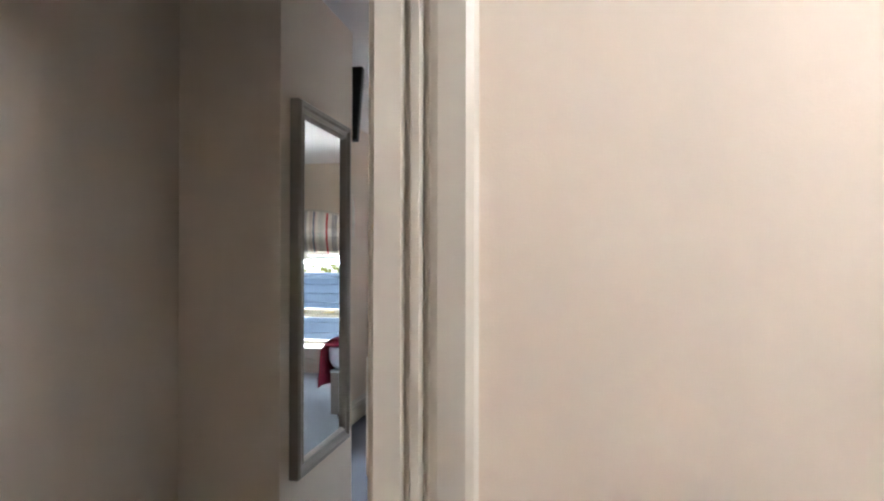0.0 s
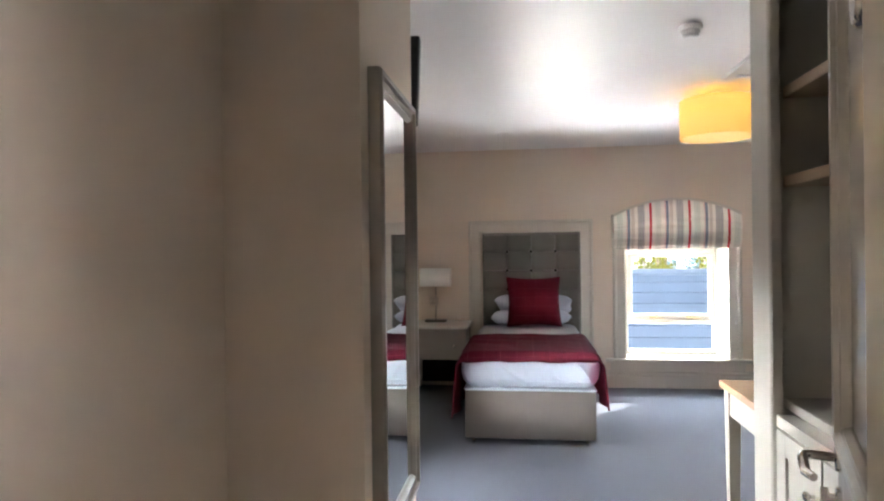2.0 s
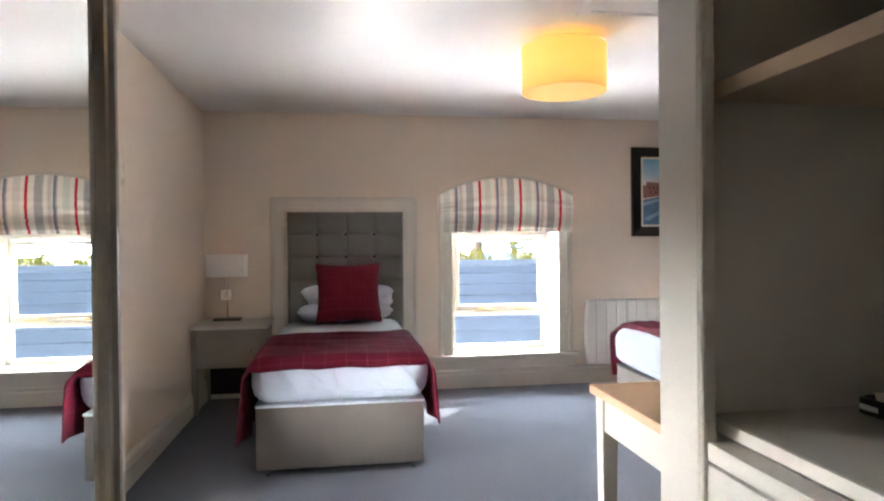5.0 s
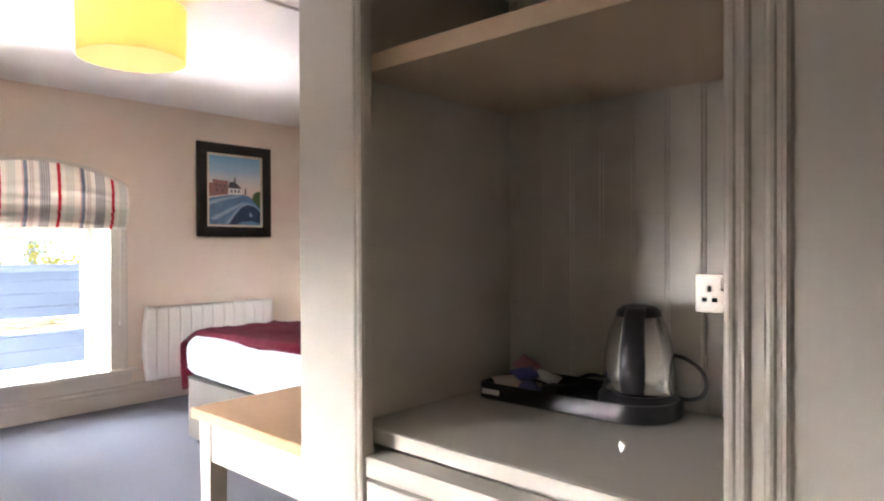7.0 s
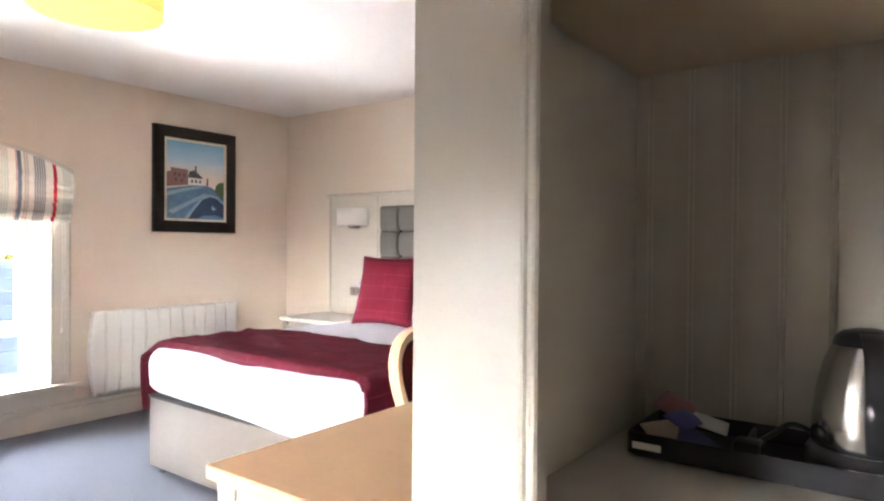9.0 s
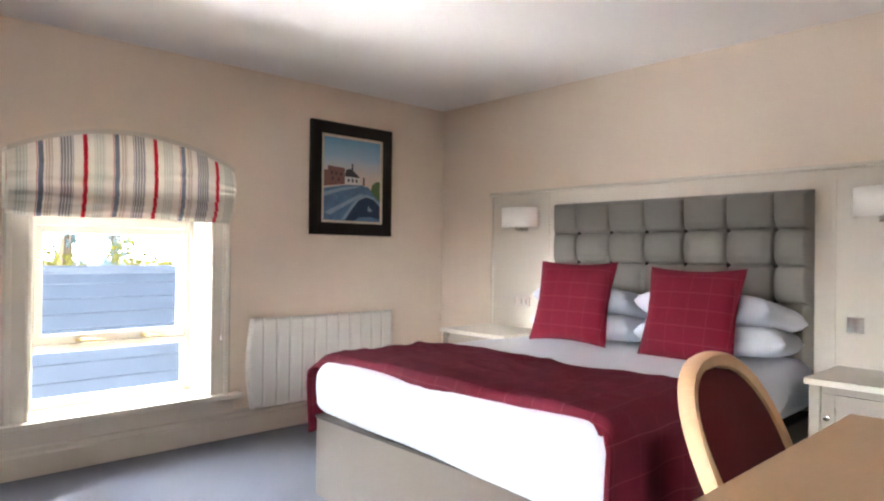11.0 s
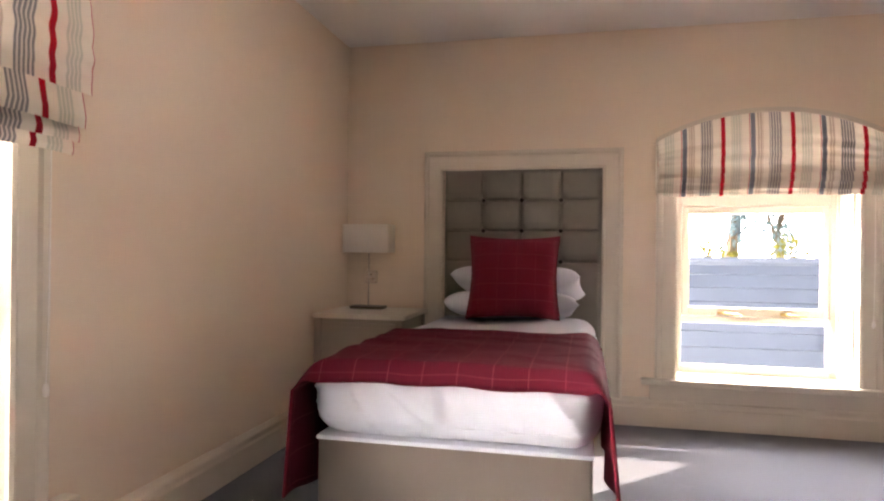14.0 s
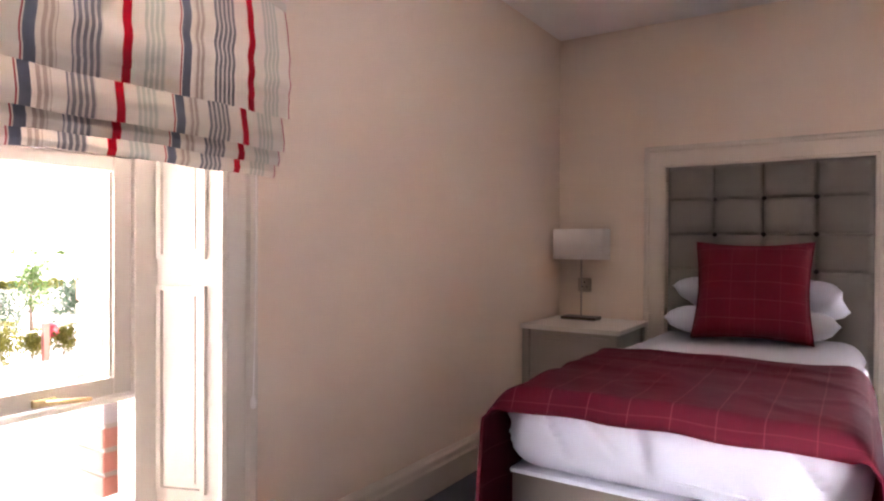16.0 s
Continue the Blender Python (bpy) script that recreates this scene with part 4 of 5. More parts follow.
for y0, y1, ky in ((mid + 0.006, OY1 - 0.008, mid + 0.05), (OY0 + 0.008, mid - 0.006, mid - 0.05)):
    d = part("door", boxes((CX - 0.002, y0, 0.105, CX + 0.018, y0 + 0.07, 0.78, 0.002), (CX - 0.002, y1 - 0.07, 0.105, CX + 0.018, y1, 0.78, 0.002),
                           (CX - 0.002, y0 + 0.07, 0.105, CX + 0.018, y1 - 0.07, 0.19, 0.002), (CX - 0.002, y0 + 0.07, 0.705, CX + 0.018, y1 - 0.07, 0.78, 0.002)), CUPBOARD, cup, "framed cupboard door")
    part("panel", box(CX + 0.006, y0 + 0.069, 0.189, CX + 0.014, y1 - 0.069, 0.706), CUPBOARD, d)
    part("knob", lathe([(0.006, 0), (0.006, -0.012), (0.014, -0.018), (0.014, -0.026), (0.008, -0.031), (0, -0.031)], CX - 0.002, ky, 0.66, 16, 'X'), STEEL, d, "small steel knob", 40)

wall_plate("double_socket", (BX - 0.0102, 3.579, 1.127), -90, 0.146, 0.086, "steel double power socket inside the cupboard", "socket", SOCKET)

# tray, kettle, sachets, cups
TZ = 0.861
tray = thing("tea_tray", (1.02, 3.83, TZ), "black plastic hospitality tray on the counter", "tray")


def rounded_plate(x0, x1, hw, r0, r1, n=8):
    """The outline of a tray from x0 to x1, with corner radii r0 and r1 at its two ends."""
    out = []
    for cx, cy, rr, a0 in ((x1 - r1, hw - r1, r1, 0), (x0 + r0, hw - r0, r0, 90), (x0 + r0, -hw + r0, r0, 180), (x1 - r1, -hw + r1, r1, 270)):
        out += [(cx + rr * math.cos(radians(a0 + 90 * k / n)), cy + rr * math.sin(radians(a0 + 90 * k / n))) for k in range(n + 1)]
    return out


def tray_body():
    """Floor and standing wall of the tray in one mesh."""
    bm = bmesh.new()
    rings = []
    for inset, z in ((0.004, 0.0), (0.0, 0.004), (0.0, 0.038), (0.002, 0.041), (0.006, 0.041), (0.008, 0.038), (0.008, 0.010)):
        rings.append([bm.verts.new((x, y, z)) for x, y in rounded_plate(-0.17 + inset, 0.285 - inset, 0.102 - inset, 0.02, 0.085)])
    n = len(rings[0])
    for p, q in zip(rings, rings[1:]):
        for i in range(n):
            bm.faces.new((p[i], p[(i + 1) % n], q[(i + 1) % n], q[i]))
    bm.faces.new(rings[0][::-1])
    bm.faces.new(rings[-1])
    return bm


part("tray_body", tray_body(), BLACKPL, tray, smooth=40, local=True)
part("divider", box(0.010, -0.093, 0.010, 0.016, 0.093, 0.034, 0.002), BLACKPL, tray, local=True)
part("tray_label", box(-0.155, -0.1035, 0.014, -0.105, -0.1018, 0.026), WHITEPL, tray, "small pale printed label", local=True)
kbase = lathe([(0.0, 0.0), (0.084, 0.0), (0.088, 0.008), (0.088, 0.030), (0.080, 0.040), (0, 0.040)], 0, 0, 0, 32)
tray.matrix_world = pose(1.165, 3.935, TZ, 0, 0, -89)
bpad = part("kettle_stand", kbase, BLACKPL, None, "", 40)
bpad.matrix_world = pose(1.185, 3.745, TZ + 0.0105)
tagged(bpad, "round black kettle base with a cable", "kettle base")
part("cable", tube(smooth_path([(0.05, -0.055, 0.118), (0.048, -0.088, 0.112), (0.042, -0.122, 0.092), (0.034, -0.136, 0.065), (0.030, -0.128, 0.040), (0.026, -0.105, 0.030), (0.02, -0.080, 0.03)]), 0.0048, 8), BLACKPL, bpad, "", 60, local=True)
part("plug", box(-0.12, 0.135, 0.012, -0.075, 0.180, 0.046, 0.008), BLACKPL, bpad, "black mains plug", 40, local=True)
part("cable", tube(smooth_path([(-0.09, 0.16, 0.03), (-0.06, 0.13, 0.05), (-0.02, 0.11, 0.062), (0.02, 0.09, 0.05), (0.04, 0.07, 0.03)]), 0.0045, 8), BLACKPL, bpad, "", 60, local=True)
ket = thing("kettle", (1.185, 3.745, TZ + 0.052), "polished steel electric kettle with a black handle", "kettle")
part("body", lathe([(0.0, 0.0), (0.078, 0.0), (0.080, 0.012), (0.078, 0.05), (0.072, 0.10), (0.062, 0.145), (0.050, 0.172), (0.0, 0.174)], n=40), STEEL, ket, "", 50, local=True)
ket.matrix_world = pose(1.185, 3.745, TZ + 0.052, 0, 0, 34) @ Matrix.Diagonal((1, 1, 0.95, 1))
part("lid", lathe([(0.050, 0.173), (0.047, 0.186), (0.036, 0.196), (0.016, 0.201), (0, 0.202)], n=32), BLACKPL, ket, "black domed lid", 50, local=True)
hr = [(0.030, 0.196), (0.052, 0.186), (0.072, 0.160), (0.086, 0.120), (0.094, 0.075), (0.097, 0.035), (0.090, 0.010)]
hw_ = [0.020, 0.022, 0.023, 0.025, 0.027, 0.027, 0.024]
hb_ = bmesh.new()
rows = []
for (r, z), hw in zip(hr, hw_):
    rows.append([hb_.verts.new((-0.953 * (r + 0.011 * math.sin(2 * math.pi * i / 14)) + 0.303 * hw * math.cos(2 * math.pi * i / 14), 0.303 * (r + 0.011 * math.sin(2 * math.pi * i / 14)) + 0.953 * hw * math.cos(2 * math.pi * i / 14), z)) for i in range(14)])
for a, b in zip(rows, rows[1:]):
    for i in range(14):
        hb_.faces.new((a[i], a[(i + 1) % 14], b[(i + 1) % 14], b[i]))
hb_.faces.new(rows[0])
hb_.faces.new(rows[-1])
part("handle", hb_, BLACKPL, ket, "broad black plastic handle", 60, local=True)
part("spout", tube([(0.050, -0.016, 0.135), (0.078, -0.024, 0.168)], [0.020, 0.012], 14), STEEL, ket, "", 50, local=True)
for k, (dx, dy, rz, col) in enumerate(((-0.11, 0.02, 20, (0.68, 0.66, 0.60)), (-0.07, -0.03, -35, (0.10, 0.10, 0.26)), (-0.12, -0.04, 60, (0.60, 0.48, 0.42)), (-0.06, 0.03, 10, (0.70, 0.68, 0.66)), (-0.09, -0.01, 75, (0.07, 0.07, 0.28)), (-0.12, 0.04, -20, (0.40, 0.17, 0.19)))):
    sc = part("sachet", sheet(6, 4, lambda u, v: ((u - 0.5) * 0.075, (v - 0.5) * 0.045, 0.010 * math.sin(math.pi * u) * math.sin(math.pi * v))), mat("sachet_paper", col, 0.5, bump=0.1), None, "", 50)
    solid(sc, 0.003)
    sc.matrix_world = tray.matrix_world @ pose(dx, dy, 0.014 + 0.010 * k, 14 + 9 * (k % 3), 14 * (k % 2), rz)
    tagged(sc, "small paper drink sachet lying in the tray", "sachet", "sachets in the tea tray")
for k in range(3):
    s = part("saucer", lathe([(0.0, 0.0), (0.040, 0.0), (0.045, 0.004), (0.075, 0.014), (0.076, 0.016), (0.044, 0.008), (0, 0.006)], n=36), PORCELAIN, None, "", 50)
    s.matrix_world = pose(1.185 + 0.004 * k, 3.455, TZ + 0.008 * k, 0, 0, 30 * k) @ Matrix.Diagonal((1.1, 1.1, 1, 1))
    tagged(s, "white porcelain saucer in a small stack", "saucer", "saucers on the counter")
for k, (x, y, z, rz) in enumerate(((1.128, 3.455, TZ + 0.073, 12), (1.205, 3.385, TZ + 0.074, 40))):
    c = part("cup", lathe([(0.0, 0.006), (0.018, 0.006), (0.021, 0.0), (0.026, 0.0), (0.030, 0.006), (0.041, 0.030), (0.043, 0.068), (0.040, 0.068), (0.036, 0.036), (0.024, 0.010), (0, 0.008)], n=32), PORCELAIN, None, "", 50)
    c.matrix_world = pose(x, y, z, 0, 90, rz) @ Matrix.Rotation(radians(150), 4, 'Z') @ Matrix.Scale(1.08, 4)
    part("cup_handle", tube([(0, 0.040, 0.055), (0, 0.062, 0.052), (0, 0.066, 0.035), (0, 0.054, 0.020), (0, 0.036, 0.020)], 0.004, 8), PORCELAIN, c, "", 60, local=True)
    tagged(c, "white porcelain cup lying on stacked saucers", "cup", "cups on the counter")

# ---- desk, chair, appliance ----
desk = thing("desk", (1.39, 4.62, 0), "desk with an oak top and grey-painted legs", "desk")
DX0, DX1, DY0, DY1, DZ = 0.705, 2.07, 4.282, 4.855, 0.780
part("desktop", box(DX0, DY0, DZ - 0.030, DX1, DY1, DZ, 0.004), OAK, desk, "pale oak desktop")
part("apron", box(DX0 + 0.03, DY1 - 0.045, DZ - 0.145, DX1 - 0.03, DY1 - 0.022, DZ - 0.031), CUPBOARD, desk)
part("apron", box(DX0 + 0.025, DY0 + 0.03, DZ - 0.145, DX0 + 0.047, DY1 - 0.03, DZ - 0.031), CUPBOARD, desk)
part("apron", box(DX1 - 0.047, DY0 + 0.03, DZ - 0.145, DX1 - 0.025, DY1 - 0.03, DZ - 0.031), CUPBOARD, desk)
for x in (DX0 + 0.045, DX1 - 0.045):
    for y in (DY0 + 0.04, DY1 - 0.045):
        lg = bmesh.new()
        lo = [lg.verts.new((x + a * 0.019, y + b * 0.019, 0)) for a, b in ((-1, -1), (1, -1), (1, 1), (-1, 1))]
        hi = [lg.verts.new((x + a * 0.028, y + b * 0.028, DZ - 0.031)) for a, b in ((-1, -1), (1, -1), (1, 1), (-1, 1))]
        for i in range(4):
            lg.faces.new((lo[i], lo[(i + 1) % 4], hi[(i + 1) % 4], hi[i]))
        lg.faces.new(lo[::-1])
        lg.faces.new(hi)
        part("leg", lg, CUPBOARD, desk)

app = thing("hair_dryer", (1.435, 4.392, DZ + 0.001), "glossy black appliance with a chrome band upright on the desk", "appliance")
part("foot", lathe([(0.0, 0.0), (0.050, 0.0), (0.052, 0.012), (0.046, 0.070), (0.050, 0.118), (0, 0.118)], n=32), GLOSSBLACK, app, "", 50, local=True)
part("band", lathe([(0.050, 0.118), (0.056, 0.122), (0.058, 0.142), (0.056, 0.148), (0.05, 0.149)], n=32), STEEL, app, "chrome band", 50, local=True)
part("barrel", lathe([(0.050, 0.148), (0.064, 0.175), (0.071, 0.215), (0.072, 0.250), (0.066, 0.285), (0.050, 0.308), (0.030, 0.316), (0, 0.317)], n=32), GLOSSBLACK, app, "", 50, local=True)

ch = thing("desk_chair", (1.58, 4.93, 0), "beech chair with an oval maroon upholstered back", "chair")
CH = pose(1.668, 4.955, 0)
ch.matrix_world = CH


def oval(n, w, h, z, y, p=2.4):
    out = []
    for k in range(n):
        a = 2 * math.pi * k / n
        c, s = math.cos(a), math.sin(a)
        out.append((w / 2 * math.copysign(abs(c) ** (2 / p), c), y + 0.10 * (h / 2 * math.copysign(abs(s) ** (2 / p), s)) / h * 2, z + h / 2 * math.copysign(abs(s) ** (2 / p), s)))
    return out


ring = oval(60, 0.425, 0.445, 0.722, 0.0)
rb = bmesh.new()
rows = []
for k, p in enumerate(ring):
    c = Vector((0, 0, 0.722))
    q = Vector(p)
    out = Vector((q.x, 0, q.z - 0.722)).normalized()
    rows.append([rb.verts.new(q + out * o + Vector((0, d, 0))) for o, d in ((0, -0.017), (0.006, -0.020), (0.012, -0.010), (0.012, 0.010), (0.006, 0.020), (-0.018, 0.020), (-0.026, 0.010), (-0.026, -0.010), (-0.018, -0.020))])
for k in range(60):
    a, b = rows[k], rows[(k + 1) % 60]
    for i in range(9):
        rb.faces.new((a[i], a[(i + 1) % 9], b[(i + 1) % 9], b[i]))
part("back_frame", rb, BEECH, ch, "bent beech back frame", 50, local=True)
for sgn in (-1, 1):
    pad = sheet(30, 30, lambda u, v: ((u * 2 - 1) * 0.190 * math.sqrt(max(0, 1 - abs(v * 2 - 1) ** 2.6)), 0.10 * ((v * 2 - 1) * 0.200) / 0.445 * 2 + sgn * (0.006 + 0.022 * max(0, (1 - abs(u * 2 - 1) ** 3) * (1 - abs(v * 2 - 1) ** 3)) ** 0.6), 0.722 + (v * 2 - 1) * 0.200))
    part("back_pad", pad, REDSEAT, ch, "maroon fabric back pad", 60, local=True)
part("seat", box(-0.225, -0.43, 0.43, 0.225, 0.02, 0.50, 0.03, 4), REDSEAT, ch, "maroon fabric seat", 40, local=True)
part("seat_frame", box(-0.215, -0.42, 0.385, 0.215, 0.015, 0.432, 0.008), BEECH, ch, local=True)
for x in (-0.19, 0.19):
    part("leg", tube([(x, -0.39, 0.0), (x * 0.98, -0.385, 0.39)], [0.014, 0.020], 12), BEECH, ch, "", 50, local=True)
    part("leg", tube([(x, 0.06, 0.0), (x * 0.98, 0.0, 0.40), (x * 0.80, -0.035, 0.60)], [0.014, 0.020, 0.016], 12), BEECH, ch, "", 50, local=True)

# ---- bedroom fittings ----
lampc = thing("ceiling_light", (1.075, 6.12, TOP), "lit yellow fabric drum ceiling light", "ceiling light")
part("shade", lathe([(0.225, -0.297), (0.228, -0.297), (0.231, -0.052), (0.228, -0.052)], 1.075, 6.12, TOP, 56), DRUM, lampc, "yellow glowing fabric drum", 60)
part("diffuser", lathe([(0.0, -0.272), (0.15, -0.272), (0.205, -0.268), (0.205, -0.262), (0.0, -0.264)], 1.075, 6.12, TOP, 56), DRUMGLOW, lampc, "pale glowing diffuser", 60)
part("ceiling_rose", lathe([(0, 0), (0.06, 0), (0.06, -0.03), (0.02, -0.04), (0.02, -0.10), (0, -0.10)], 1.075, 6.12, TOP, 24), WHITEPL, lampc)

PROF = [(0, 0), (0, 0.020), (0.010, 0.028), (0.024, 0.028), (0.032, 0.018), (0.050, 0.015), (0.104, 0.015), (0.110, 0.022), (0.122, 0.022), (0.128, 0.012), (0.128, 0)]
fr = thing("headboard_surround", (HB1, NORTH, 0), "painted moulded surround framing the single headboard", "wall moulding", kind="structure")
FX0, FX1, FZ = -0.738, 0.500, 1.672
part("moulding", frame_rail((FX1, NORTH, FZ), (FX0, NORTH, FZ), (0, 0, -1), (0, -1, 0), PROF), TRIM, fr)
for xa, iw in ((FX0, 1), (FX1, -1)):
    bm = bmesh.new()
    a = [bm.verts.new((xa + iw * w, NORTH - h, 0.16)) for w, h in PROF]
    b = [bm.verts.new((xa + iw * w, NORTH - h, FZ - w)) for w, h in PROF]
    for i in range(len(PROF)):
        bm.faces.new((a[i], a[(i + 1) % len(PROF)], b[(i + 1) % len(PROF)], b[i]))
    bm.faces.new(a)
    bm.faces.new(b[::-1])
    part("moulding", bm, TRIM, fr)

pn = thing("headboard_panel", (EAST, 6.2, 0), "painted panelling behind the double bed with a moulded cap", "wall panel", kind="structure")
PX = EAST - 0.06
part("board", box(PX, 4.745, 0.0, EAST, 7.655, 1.63), TRIM, pn)
part("cap", extrude_profile([(0, 0), (0.068, 0), (0.076, 0.006), (0.076, 0.014), (0.066, 0.020), (0.066, 0.026), (0, 0.026)], (EAST, 4.735, 1.63), (EAST, 7.665, 1.63)), TRIM, pn)
for y in (4.745, 5.335, 7.10, 7.63):
    part("fillet", box(PX - 0.007, y, 0.0, PX, y + 0.022, 1.625, 0.002), TRIM, pn)


def sconce(y):
    s = thing("wall_lamp", (PX, y, 1.42), "white fabric half-drum wall lamp on a chrome arm", "wall lamp", "wall lamps by the double bed")
    part("back_plate", box(PX - 0.014, y - 0.045, 1.362, PX, y + 0.045, 1.395, 0.003), CHROME, s)
    part("arm", tube([(PX - 0.01, y, 1.365), (PX - 0.075, y, 1.365), (PX - 0.085, y, 1.375), (PX - 0.085, y, 1.42)], 0.007, 10), CHROME, s, "", 60)
    bm = bmesh.new()
    n = 28
    pts = [(PX - 0.012 - 0.145 * math.sin(math.pi * k / n) ** 0.75, y + 0.145 * math.cos(math.pi * k / n)) for k in range(n + 1)]
    lo = [bm.verts.new((a, b, 1.385)) for a, b in pts]
    hi = [bm.verts.new((a, b, 1.525)) for a, b in pts]
    for i in range(n):
        bm.faces.new((lo[i], lo[i + 1], hi[i + 1], hi[i]))
    solid(part("shade", bm, SHADE, s, "white fabric shade", 60), 0.004)
    return s


sconce(7.335)
sconce(5.11)
wall_plate("bedside_switch", (PX, 7.33, 0.85), -90, 0.125, 0.070, "steel twin switch plate above the bedside table", "switch", SWITCH2)
wall_plate("bedside_switch", (PX, 7.05, 0.85), -90, 0.086, 0.070, "steel switch plate beside the double bed", "switch", SWITCH)
wall_plate("bedside_switch", (PX, 5.25, 0.865), -90, 0.075, 0.080, "steel twin switch plate above the bedside table", "switch", [(0, 0.020, 0.018, 0.026, "r"), (0, -0.020, 0.018, 0.026, "r")])
wall_plate("double_socket", (PX, 5.01, 0.855), -90, 0.146, 0.075, "steel double power socket above the bedside table", "socket", SOCKET)


def bedside_door(y0, y1, kside, label):
    x0 = 3.23
    t = thing("bedside_table", ((x0 + PX) / 2, (y0 + y1) / 2, 0), label, "bedside table", "bedside tables of the double bed")
    part("top", box(x0 - 0.02, y0 - 0.015, 0.635, PX - 0.008, y1 + 0.015, 0.662, 0.003), STONETOP, t, "pale smooth top")
    part("body", box(x0 + 0.02, y0, 0.06, PX - 0.010, y1, 0.634), TAUPE, t)
    for yy in (y0, y1 - 0.045):
        part("leg", box(x0, yy, 0.0, x0 + 0.045, yy + 0.045, 0.634, 0.002), TAUPE, t)
    d = part("door", boxes((x0 + 0.004, y0 + 0.05, 0.09, x0 + 0.02, y0 + 0.10, 0.60, 0.002), (x0 + 0.004, y1 - 0.10, 0.09, x0 + 0.02, y1 - 0.05, 0.60, 0.002),
                           (x0 + 0.004, y0 + 0.10, 0.09, x0 + 0.02, y1 - 0.10, 0.15, 0.002), (x0 + 0.004, y0 + 0.10, 0.54, x0 + 0.02, y1 - 0.10, 0.60, 0.002)), TAUPE, t)
    part("knob", lathe([(0.005, 0), (0.005, -0.010), (0.013, -0.016), (0.013, -0.024), (0, -0.028)], x0 + 0.004, y1 - 0.075 if kside > 0 else y0 + 0.075, 0.50, 16, 'X'), STEEL, d, "small steel knob", 40)
    return t


bedside_door(4.80, 5.31, 1, "grey-painted bedside cabinet with a pale top and one door")
bedside_door(7.10, 7.68, -1, "grey-painted bedside cabinet with a pale top and one door")

# bedside table of the single bed
t1 = thing("bedside_table", (-1.0, 8.0, 0), "grey-painted bedside table with a drawer and a pale top", "bedside table")
TX0, TX1, TY0 = -1.262, -0.725, 7.725
part("top", box(TX0 - 0.003, TY0 - 0.02, 0.640, TX1 + 0.02, NORTH - 0.03, 0.665, 0.003), STONETOP, t1, "pale smooth top")
for x in (TX0, TX1 - 0.042):
    for y in (TY0, NORTH - 0.075):
        part("leg", box(x, y, 0, x + 0.042, y + 0.042, 0.639, 0.002), TAUPE, t1)
part("carcass", box(TX0 + 0.012, TY0 + 0.02, 0.345, TX1 - 0.012, NORTH - 0.04, 0.639), TAUPE, t1)
d = part("drawer", boxes((TX0 + 0.048, TY0 + 0.004, 0.36, TX1 - 0.048, TY0 + 0.021, 0.615, 0.003), (TX0 + 0.075, TY0 + 0.001, 0.385, TX1 - 0.075, TY0 + 0.006, 0.59, 0.002)), TAUPE, t1)
part("knob", lathe([(0.005, 0), (0.005, -0.010), (0.013, -0.016), (0.013, -0.024), (0, -0.028)], -0.835, TY0 + 0.002, 0.48, 16, 'Y'), STEEL, d, "small steel knob", 40)
# dark sheet added as the shade in the open space below the drawer
part("back_board", box(TX0 + 0.043, NORTH - 0.075, 0.05, TX1 - 0.043, NORTH - 0.06, 0.345), GAP_SHADE, t1, "dark sheet for the shade in the void under the drawer")

l1 = thing("table_lamp", (-1.06, 8.10, 0.666), "table lamp with an oblong white shade on a thin steel stem", "table lamp")
part("foot", box(-1.165, 8.045, 0.666, -0.955, 8.155, 0.684, 0.003), mat("dark_bronze_foot", (0.10, 0.075, 0.055), 0.35, 0.6), l1, "dark metal foot")
part("stem", lathe([(0.006, 0.684), (0.006, 1.10)], -1.06, 8.10, 0, 12), CHROME, l1)
sh = bmesh.new()
pts = []
for k in range(48):
    a = 2 * math.pi * (k + 0.5) / 48
    pts.append((-1.06 + 0.152 * math.copysign(abs(math.cos(a)) ** 0.10, math.cos(a)), 8.10 + 0.075 * math.copysign(abs(math.sin(a)) ** 0.10, math.sin(a))))
lo, hi = [sh.verts.new((*p, 1.020)) for p in pts], [sh.verts.new((*p, 1.198)) for p in pts]
for i in range(48):
    sh.faces.new((lo[i], lo[(i + 1) % 48], hi[(i + 1) % 48], hi[i]))
solid(part("shade", sh, SHADE, l1, "oblong white fabric shade", 50), 0.004)
part("spider", box(-1.208, 8.095, 1.10, -0.912, 8.105, 1.105), CHROME, l1)
wall_plate("power_socket", (-1.10, NORTH, 0.86), 0, 0.086, 0.086, "steel socket plate above the bedside table", "socket", [(0, 0.015, 0.008, 0.012, "s"), (-0.012, -0.012, 0.010, 0.007, "s"), (0.012, -0.012, 0.010, 0.007, "s")])

# radiator
rad = thing("radiator", (2.585, 8.2, 0.17), "white ribbed electric radiator fixed low on the wall", "radiator")
RX0, RX1, RZ0, RZ1, RY = 2.01, 3.17, 0.172, 0.757, 8.185
part("body", box(RX0 + 0.02, RY + 0.012, RZ0 + 0.004, RX1 - 0.006, NORTH - 0.024, RZ1 - 0.004, 0.006), WHITEMET, rad)
n = 12
for k in range(n):
    a, b = RX0 + (RX1 - RX0) * k / n, RX0 + (RX1 - RX0) * (k + 1) / n
    bm = sheet(6, 20, lambda u, v: (a + 0.0004 + u * (b - a - 0.0008) + (-0.030 * math.sin(math.pi * v) + 0.020 if k == 0 and u < 0.5 else 0), RY + 0.0022 * (abs(u * 2 - 1) ** 7) + 0.012 * abs(v * 2 - 1) ** 8, RZ0 + v * (RZ1 - RZ0)))
    solid(part("fin", bm, WHITEMET, rad, "", 50), 0.014, -1)
